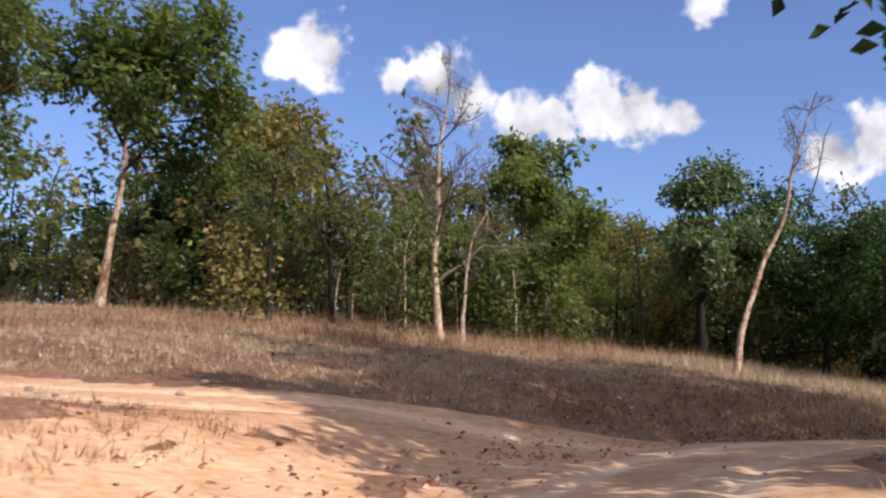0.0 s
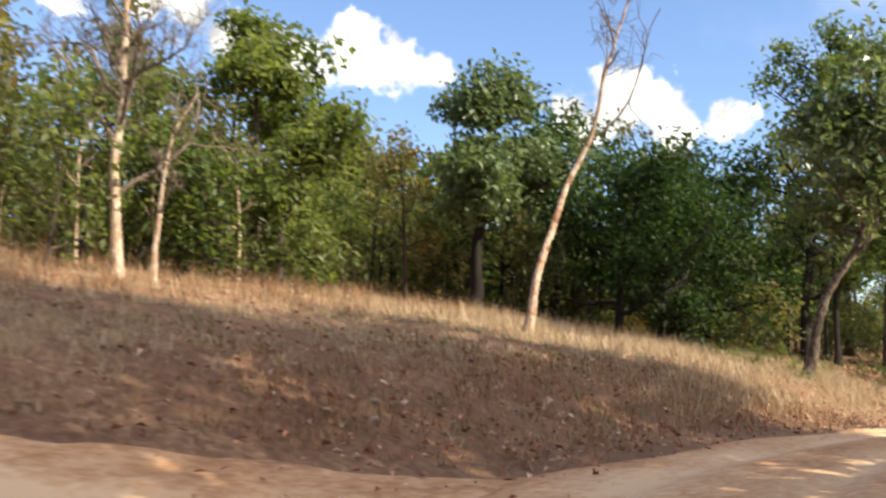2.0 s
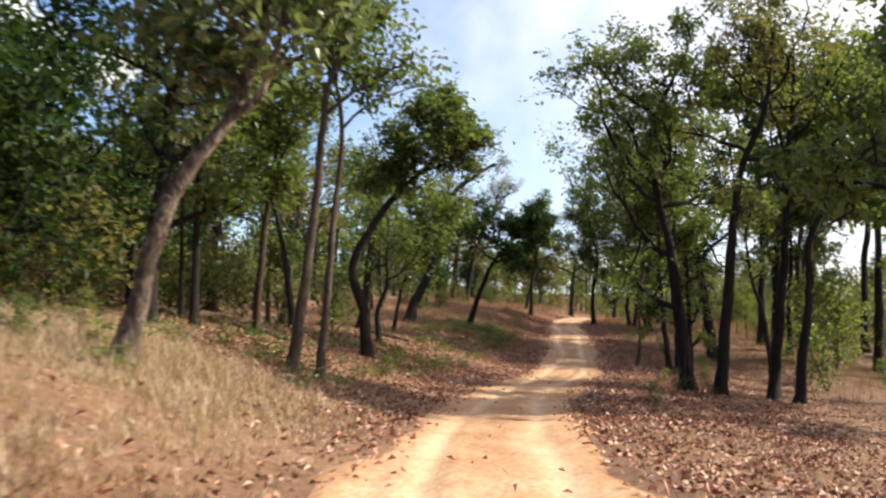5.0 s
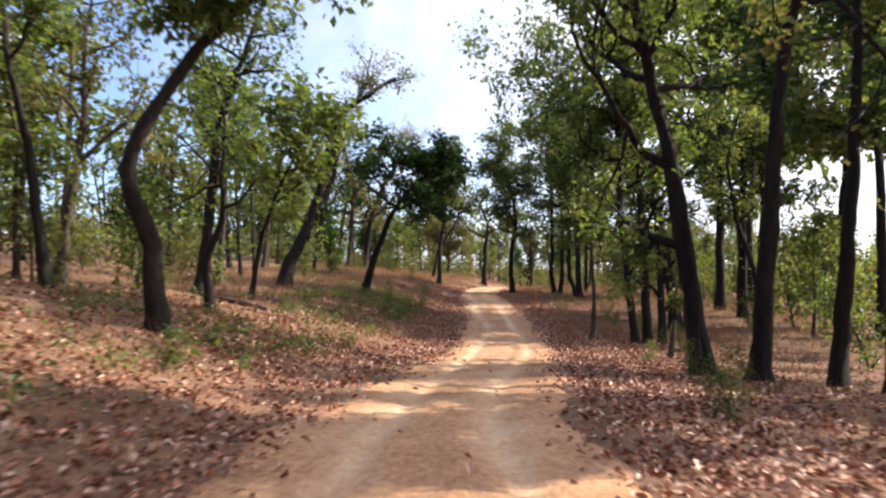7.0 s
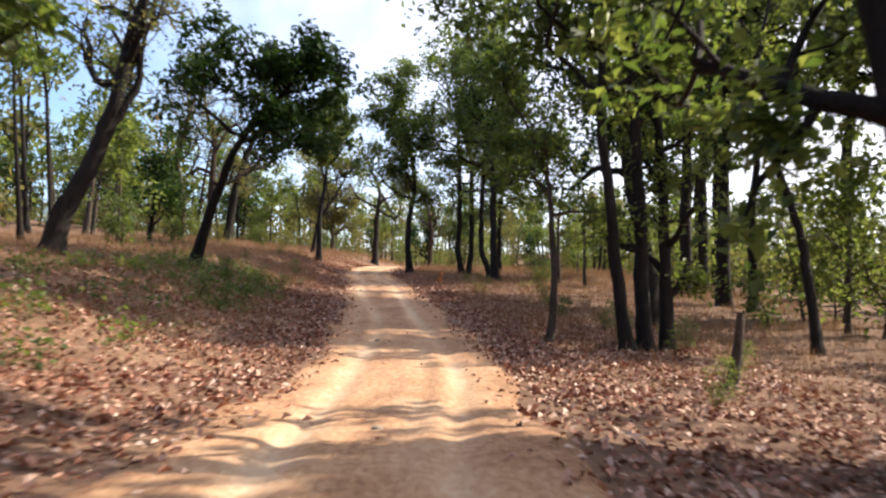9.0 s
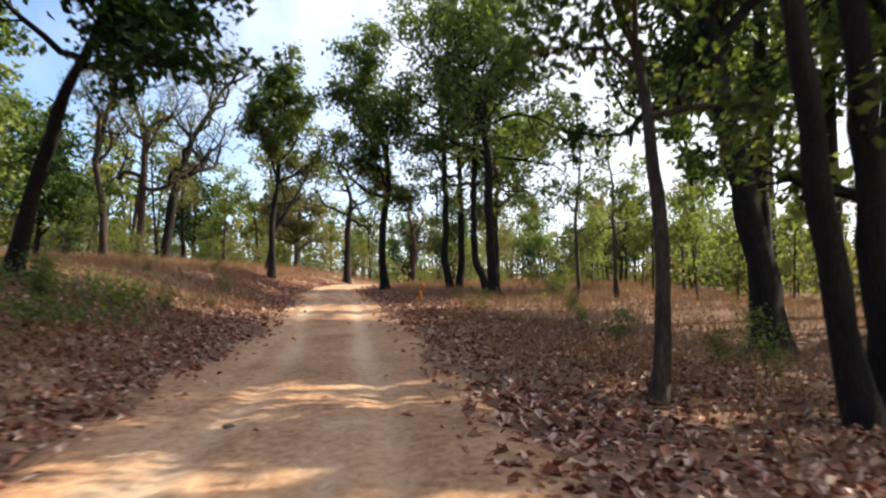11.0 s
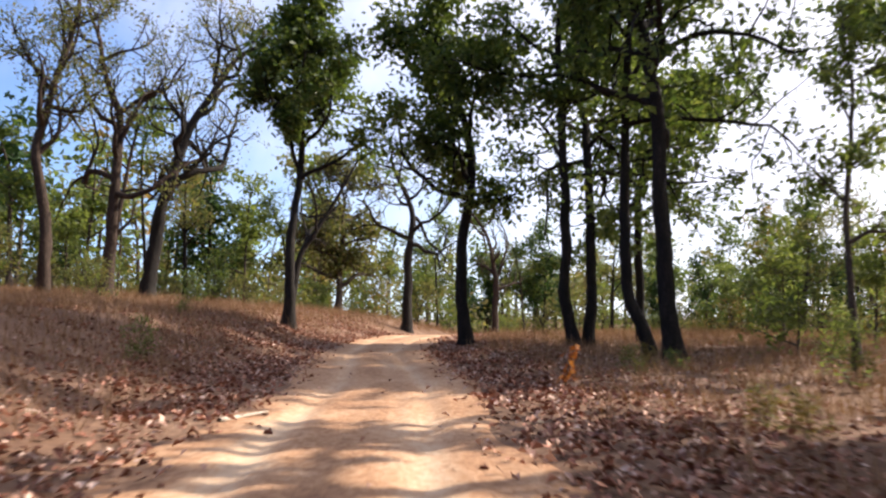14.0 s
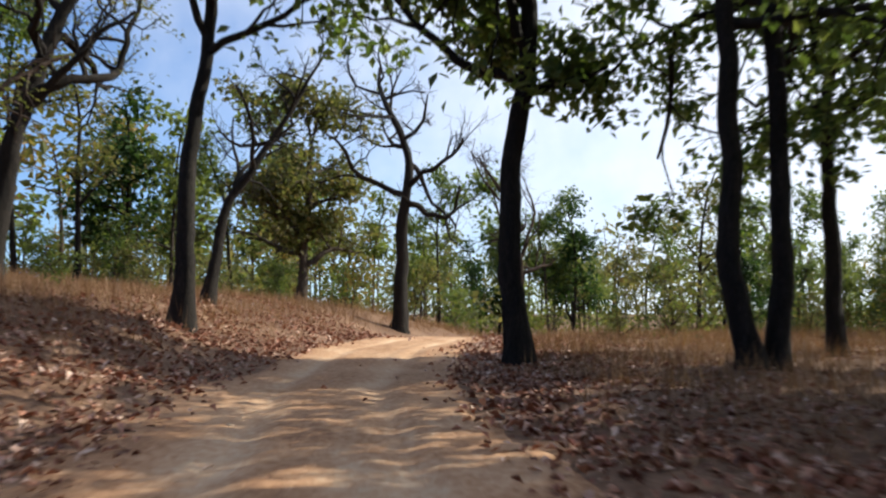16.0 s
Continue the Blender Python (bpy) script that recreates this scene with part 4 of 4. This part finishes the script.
def join_back():
    """The trees and bushes far back in the wood, joined by their material."""
    heaps = {}
    for k, m in BACK:
        m = np.array(m)
        for ob in k.children:
            me = ob.data
            v = np.empty(len(me.vertices) * 3)
            me.vertices.foreach_get("co", v)
            f = np.empty(len(me.loops), np.int32)
            me.loops.foreach_get("vertex_index", f)
            f = f.reshape(len(me.polygons), -1)
            v = v.reshape(-1, 3)
            if ob.name.startswith("crown"):
                # fewer leaves, each larger, the fewer the farther back
                far = abs(float(off_line(ROAD_LINE, m[0, 3], m[1, 3])[0])) > 29
                leaf = v.reshape(-1, 4, 3)[::4 if far else 3]
                v = (leaf[:, :1] + (leaf - leaf[:, :1]) * (1.75 if far else 1.55)).reshape(-1, 3)
                i = np.arange(len(leaf))[:, None] * 4
                f = np.concatenate([i + [0, 3, 2], i + [0, 2, 1]])
            vs, fs, count = heaps.setdefault(("foliage" if ob.name.startswith("crown") else "trunk", me.materials[0].name), ([], [], [0]))
            vs.append(v @ m[:3, :3].T + m[:3, 3])
            fs.append(f + count[0])
            count[0] += len(v)
    for (name, mat), (vs, fs, _) in sorted(heaps.items()):
        me = mesh_of("back_" + name, np.concatenate(vs), np.concatenate(fs), bpy.data.materials[mat], name == "trunk")
        tagged(new("distant_" + ("stems" if name == "trunk" else "foliage"), me), "stems of trees far back in the wood" if name == "trunk" else "foliage of trees far back in the wood", "distant wood", kind="stuff")


join_back()


def far_woods():
    """The rest of the wood in the distance: thin trunks and loose crowns."""
    rng = np.random.default_rng(9)
    wood = Tubes()
    spots, low = [], []
    k = 0
    while k < 470:
        x, y = rng.uniform(-150, 110), rng.uniform(-110, 270)
        d = float(off_line(ROAD_LINE, x, y)[0])
        if -44 < d < 46 and y < 140 or abs(d) < 6 or y < -60 and x > 0 or x > 30 and y < 10:
            continue
        k += 1
        z = float(ground_z(x, y, False)[0])
        h = rng.uniform(6, 9.5) if y < 40 else rng.uniform(3.5, 6.5) if d > 8 else rng.uniform(7, 12)
        top = np.array([x + rng.normal(0, 0.6), y + rng.normal(0, 0.6), z + h])
        wood.add(smooth_path([(x, y, z - 0.3), (x + rng.normal(0, 0.3), y, z + h * 0.5), top], 6), np.linspace(0.17, 0.04, 6), 5)
        m = rng.integers(60, 115)
        heart = np.array([x, y, z + h * 0.68])
        lobes = heart + rng.normal(0, 1, (9, 3)) * np.array([1.5, 1.5, h * 0.17])
        spots.append(lobes[rng.integers(0, 9, m)] + rng.normal(0, 0.62, (m, 3)))
    for _ in range(1150):
        x, y = rng.uniform(-75, 70), rng.uniform(-60, 170)
        d = float(off_line(ROAD_LINE, x, y)[0])
        if abs(d) < 20 and y < 108 or abs(d) < 6 or x > 0 and y < 5:
            continue
        m = rng.integers(70, 120)
        low.append(np.array([x, y, float(ground_z(x, y, False)[0]) + 1.5]) + rng.normal(0, 1, (m, 3)) * np.array([1.2, 1.2, 0.85]))
    for me, label in ((wood.mesh("far_trunks", BARK_GREY), "thin trunks of the distant wood"), (leaf_mesh("far_foliage", rng, np.concatenate(spots), 0.8, LEAF_DRAB, slim=0.7), "hazy olive foliage of the distant wood"), (leaf_mesh("far_bushes", rng, np.concatenate(low), 0.42, LEAF_DRAB, slim=0.7), "olive bushes under the distant trees")):
        tagged(new(me.name, me), label, "distant wood", kind="stuff")


far_woods()

# ---- the forest floor ----


def scatter(seed, n, box, chance):
    """Places on the ground in a box, kept by chance(x, y, d, e)."""
    rng = np.random.default_rng(seed)
    x, y = rng.uniform(box[0], box[1], n), rng.uniform(box[2], box[3], n)
    d, e = off_line(ROAD_LINE, x, y), np.abs(off_line(SIDE_LINE, x, y))
    ok = rng.uniform(0, 1, n) < chance(x, y, d, e)
    x, y = x[ok], y[ok]
    return rng, np.stack([x, y, ground_z(x, y)], 1)


def patchy(x, y, s=1.0):
    return 0.5 + 0.5 * np.sin(x * 0.9 * s + 2 * np.sin(y * 0.45 * s)) * np.sin(y * 0.7 * s + 1.7 * np.sin(x * 0.5 * s))


def fallen_leaves(name, seed, n, box, chance, size, label):
    rng, at = scatter(seed, n, box, chance)
    m = len(at)
    turn = rng.uniform(0, 2 * np.pi, m)
    d = np.stack([np.cos(turn), np.sin(turn), rng.normal(0, 0.28, m)], 1)
    s = np.stack([-np.sin(turn), np.cos(turn), rng.normal(0, 0.28, m)], 1)
    ln = (size * rng.uniform(0.55, 1.3, m))[:, None]
    at = at + np.array([0, 0, 0.025])
    up = np.array([0, 0, 1.0]) * rng.uniform(0.0, 0.55, m)[:, None]
    v = np.stack([at, at + d * ln * 0.5 + s * ln * 0.3 + up * ln, at + d * ln + up * ln * 0.3, at + d * ln * 0.5 - s * ln * 0.3 + up * ln], 1).reshape(-1, 3)
    i = np.arange(m)[:, None] * 4
    tagged(new(name, mesh_of(name, v, np.concatenate([i + [0, 3, 2], i + [0, 2, 1]]), LITTER)), label, "leaf litter", kind="stuff")


def grass(name, seed, n, box, chance, blades, height, mat, label, loose=0.08):
    rng, at = scatter(seed, n, box, chance)
    m = len(at) * blades
    tall = np.repeat(rng.uniform(0.55, 1.5, len(at)), blades)
    at = np.repeat(at, blades, 0) + rng.normal(0, loose, (m, 3)) * np.array([1, 1, 0])
    at[:, 2] -= 0.03
    turn = rng.uniform(0, 2 * np.pi, m)
    out = np.stack([np.cos(turn), np.sin(turn), np.zeros(m)], 1)
    s = np.stack([-np.sin(turn), np.cos(turn), np.zeros(m)], 1) * rng.uniform(0.004, 0.012, m)[:, None]
    h = (height * tall * rng.uniform(0.45, 1.3, m))[:, None]
    bend = rng.uniform(0.05, 0.8 if height > 0.3 else 1.2, m)[:, None]
    up = np.array([0, 0, 1.0])
    mid = at + out * h * bend * 0.35 + up * h * 0.6
    tip = at + out * h * bend + up * h * rng.uniform(0.8, 1.05, m)[:, None]
    if height < 0.45:
        v, per = np.stack([at - s, at + s, tip], 1).reshape(-1, 3), [[0, 1, 2]]
    else:
        v, per = np.stack([at - s, at + s, mid + s * 0.7, mid - s * 0.7, tip], 1).reshape(-1, 3), [[0, 1, 2, 3], [3, 2, 4]]
    i = np.arange(m)[:, None] * (len(v) // m)
    tagged(new(name, mesh_of(name, v, [i + f for f in per], mat)), label, "grass", kind="stuff")


fallen_leaves("leaf_litter", 21, 350000, (-12, 13, -17, 98), lambda x, y, d, e: smooth(0.9, 2.4, np.abs(d)) ** 1.5 * smooth(-15, -7, y + np.minimum(d, 0) * 1.3 + np.maximum(d, 0) * 2) * (1 - 0.85 * smooth(5 - 1.8 * smooth(38, 55, y), 10 - 3.5 * smooth(38, 55, y), np.abs(d))) * (0.35 + 0.65 * patchy(x, y)) + 0.002, 0.115, "brown and pinkish fallen leaves on the forest floor")
fallen_leaves("leaf_litter", 22, 30000, (-12, 12, -44, -8), lambda x, y, d, e: 0.6 * smooth(1.3, 2.2, np.minimum(np.abs(d), e)) * (patchy(x, y, 1.3) ** 2 + 0.5 * np.exp(-((d + 4) / 1.8) ** 2)) * (1 - 0.7 * smooth(-31, -35, y)) + 0.006 + 0.5 * np.exp(-((d + 2.2) / 0.7) ** 2), 0.09, "scattered dry leaves on the grassy bank")
grass("dry_grass", 31, 60000, (-18, 13, -46, 4), lambda x, y, d, e: smooth(1.5, 2.7, -d - 2.4 * smooth(-28, -34, y)) * smooth(1.5, 2.6, e) * (0.14 + 0.3 * smooth(-26, -18, y) + 0.9 * patchy(x, y, 0.8) ** 2) * (0.12 + 0.88 * smooth(4.0, 6.4, -d + 3 * smooth(-20, -12, y))) * (1 - 0.8 * smooth(-8, 2, y)) * (1 - 0.5 * smooth(-11, -17, x)), 14, 0.13, STRAW, "tan dry grass on the bank", 0.075)
grass("brown_grass", 39, 15000, (-8, 9, -40, -14), lambda x, y, d, e: smooth(1.5, 2.4, -d - 2.0 * smooth(-28, -34, y)) * (1 - smooth(4.2, 6.0, -d)) * smooth(1.5, 2.4, e) * (0.5 + 0.5 * patchy(x, y, 1.2)), 8, 0.15, BROWN_GRASS, "short brown grass low on the bank", 0.15)
grass("brown_grass", 36, 9000, (-24, -5, -46, -4), lambda x, y, d, e: smooth(8.5, 11, -d) * (1 - smooth(16, 19, -d)) * (0.3 + 0.7 * patchy(x, y, 0.9)), 7, 0.42, BROWN_GRASS, "reddish brown grass at the edge of the wood", 0.14)
grass("tall_dry_grass", 32, 21000, (-14, 3, -32, 2), lambda x, y, d, e: smooth(2.0, 3.4, -d) * (1 - smooth(11, 14, -d)) * smooth(-23, -15, y) * (1 - smooth(-8, 0, y)) * patchy(x, y, 1.1), 8, 0.34, STRAW, "tall straw-coloured grass below the trees", 0.13)
grass("brown_grass", 33, 58000, (-19, 19, 4, 118), lambda x, y, d, e: smooth(2.2, 4.6, np.abs(d)) * (0.12 + 0.88 * smooth(22, 50, y) + 0.8 * smooth(80, 88, y)) * (0.35 + 0.65 * patchy(x, y, 0.7)), 6, 0.36, BROWN_GRASS, "reddish brown withered grass along the track", 0.16)
grass("dry_grass", 37, 9000, (2, 16, -36, 2), lambda x, y, d, e: smooth(1.6, 2.8, d) * (1 - smooth(6, 9, d)) * (0.2 + 0.5 * patchy(x, y, 0.9)), 8, 0.15, STRAW, "short tan dry grass beside the track", 0.15)
grass("green_weeds", 38, 5000, (-14, 4, -40, -6), lambda x, y, d, e: smooth(2.0, 3.2, -d) * smooth(1.8, 3.0, e) * (1 - smooth(9, 12, -d)) * patchy(x, y, 1.3) ** 3, 7, 0.16, GREEN_GRASS, "sparse green weeds in the dry grass")
grass("green_weeds", 34, 4500, (-10, -2, -8, 60), lambda x, y, d, e: smooth(3.0, 4.5, -d) * (1 - smooth(6.5, 8, -d)) * patchy(x, y, 0.6) ** 2, 6, 0.2, GREEN_GRASS, "low green weeds at the foot of the bank")


def undergrowth():
    """Low leafy plants in the shade of the bank."""
    rng, at = scatter(35, 2600, (-12, -2.5, -10, 58), lambda x, y, d, e: smooth(3.4, 4.6, -d) * (1 - smooth(8, 10, -d)) * (0.08 + 0.92 * (np.exp(-((y - 45) / 7) ** 2) + 0.2 * np.exp(-((y - 12) / 7) ** 2)) * patchy(x, y, 0.8)))
    spots = np.repeat(at, 34, 0)
    spots = spots + np.abs(rng.normal(0, 1, spots.shape)) * np.array([0, 0, 0.16]) + rng.normal(0, 1, spots.shape) * np.array([0.24, 0.24, 0.02]) + np.array([0, 0, 0.08])
    tagged(new("undergrowth", leaf_mesh("undergrowth", rng, spots, 0.13, LEAF_GREEN, droop=-0.3)), "low leafy green plants on the shady bank", "undergrowth", kind="stuff")


undergrowth()


def stone(x, y, r, seed):
    rng = np.random.default_rng(seed)
    bm = bmesh.new()
    bmesh.ops.create_icosphere(bm, subdivisions=2, radius=r)
    for v in bm.verts:
        v.co *= 1 + 0.22 * noise.noise(v.co / r * 1.3 + Vector((seed * 3.1, 0, 0)))
        v.co.z *= 0.6
    me = bpy.data.meshes.new("stone")
    bm.to_mesh(me)
    bm.free()
    me.materials.append(STONE)
    ob = new("stone", me)
    ob.location, ob.rotation_euler = (x, y, float(ground_z(x, y)[0]) + r * 0.25), (0, 0, rng.uniform(0, 6))
    return tagged(ob, "small pale stone lying on the dry ground", "stone", "stones on the bank")


rs = np.random.default_rng(77)
for k in range(46):
    sx, sy = (rs.uniform(-9, 4), rs.uniform(-40, -24)) if k < 26 else (rs.uniform(-4, 4.5), rs.uniform(2, 75))
    stone(sx, sy, rs.uniform(0.03, 0.075), k)


def stick(label, a, b, r, mat, name="fallen_branch", seed=0):
    rng = np.random.default_rng(seed)
    a, b = np.array(a, float), np.array(b, float)
    p = smooth_path([a, (a + b) / 2 + rng.normal(0, 0.06, 3) * np.array([1, 1, 0.2]), b], 9)
    t = Tubes()
    t.add(p - a, r * np.linspace(1, 0.5, 9), 8, 0.06, rng)
    ob = new(name, t.mesh(name, mat))
    ob.location = a
    return tagged(ob, label, "branch" if name == "fallen_branch" else "stump")


def gz(x, y, up=0.0):
    return (x, y, float(ground_z(x, y)[0]) + up)


stick("short bleached stick lying beside the wheel rut", gz(-2.35, 59.2, 0.03), gz(-2.0, 60.3, 0.05), 0.035, WOOD, seed=1)
stick("broken dark tree stump among fallen leaves", gz(6.3, 29.2, -0.1), gz(6.45, 29.15, 1.3), 0.13, BARK_GREY, "stump", 2)
stick("dead log lying in the leaf litter", gz(-7.2, 9.0, 0.06), gz(-9.4, 10.2, 0.1), 0.12, BARK_GREY, seed=3)
stick("dead bough lying below the trees", gz(-6.6, 25.0, 0.05), gz(-8.6, 24.0, 0.25), 0.09, BARK_DARK, seed=4)


def withered_sapling(x, y):
    rng = np.random.default_rng(3)
    base = np.array(gz(x, y))
    top = empty("withered_sapling", base, "small withered sapling with hanging orange leaves", "sapling")
    t = Tubes()
    p = wander(rng, (0, 0, -0.05), (0.1, 0, 1), 0.8, 0.1, 0.05, 6)
    t.add(p, np.linspace(0.014, 0.005, 7), 5)
    part("stem", t.mesh("stem", BARK_RED), top)
    at = p[rng.integers(2, 7, 30)] + rng.normal(0, 0.05, (30, 3))
    part("leaves", leaf_mesh("leaves", rng, at, 0.13, ORANGE_LEAF, droop=1.6), top)


withered_sapling(2.15, 63.6)


def broad_leaf(rng, at, way, size, t):
    """One broad drooping leaf of nine points on a short stalk, as vertices and faces after t."""
    side = np.cross(way, (0, 0, 1.0))
    side = side / (np.linalg.norm(side) + 1e-9)
    v, f = [], []
    for i, (k, w) in enumerate(((0.0, 0.05), (0.3, 0.42), (0.62, 0.46), (0.88, 0.22))):
        c = at + way * size * k - np.array([0, 0, 1.0]) * size * 0.32 * k * k
        lift = np.array([0, 0, 0.10]) * size * (w > 0.1)
        v += [c - side * size * w + lift, c, c + side * size * w + lift]
        if i:
            a = t + 3 * i - 3
            f += [(a, a + 1, a + 4), (a, a + 4, a + 3), (a + 1, a + 2, a + 5), (a + 1, a + 5, a + 4)]
    v.append(at + way * size * 1.08 - np.array([0, 0, 1.0]) * size * 0.4)
    f += [(t + 9, t + 10, t + 12), (t + 10, t + 11, t + 12)]
    return v, f


def broadleaf_plant(x, y, height, leaves, size, seed):
    """A knee-high young plant with a few large leaves on two or three thin stems."""
    rng = np.random.default_rng(seed)
    top = empty("broadleaf_seedling", gz(x, y), "young plant with large bright green leaves among fallen leaves", "seedling", "broad-leaved seedlings beside the track")
    verts, faces = [], []
    for k in range(3):
        stem = wander(rng, (rng.normal(0, 0.05), rng.normal(0, 0.05), -0.03), (rng.normal(0, 0.35), rng.normal(0, 0.35), 1.0), height * rng.uniform(0.7, 1.1), 0.12, 0.05, 5)
        t = Tubes()
        t.add(stem, np.linspace(0.012, 0.005, 6), 5)
        part("stem", t.mesh("stem", BARK_GREY), top)
        for i in range(leaves):
            turn = i * 2.4 + rng.uniform(-0.4, 0.4)
            way = unit(np.array([math.cos(turn), math.sin(turn), rng.uniform(-0.1, 0.6)]))
            v, f = broad_leaf(rng, stem[min(5, 2 + i % 4)], way, size * rng.uniform(0.7, 1.25), len(verts))
            verts += v
            faces += f
    part("leaves", mesh_of("leaves", np.array(verts), np.array(faces), LEAF_LIGHT), top)


for k, (sx, sy, high, leaves, size) in enumerate(((-3.9, -8.2, 0.5, 5, 0.26), (-3.0, -9.6, 0.35, 4, 0.22), (-4.6, 13.4, 0.45, 4, 0.22), (-3.6, 11.8, 0.3, 4, 0.18), (-5.2, 17.0, 0.4, 4, 0.2), (-3.4, 21.0, 0.3, 4, 0.16), (6.4, 20.4, 0.9, 6, 0.2),
                                                  (6.9, 35.0, 0.8, 5, 0.17), (7.6, 43.5, 0.7, 5, 0.2), (8.1, 40.6, 0.9, 5, 0.22), (6.6, 63.0, 0.5, 4, 0.16), (7.4, 66.5, 0.6, 4, 0.16), (-4.2, 56.0, 0.4, 4, 0.16), (5.3, 69.0, 0.35, 4, 0.14))):
    broadleaf_plant(sx, sy, high, leaves, size, 300 + k)
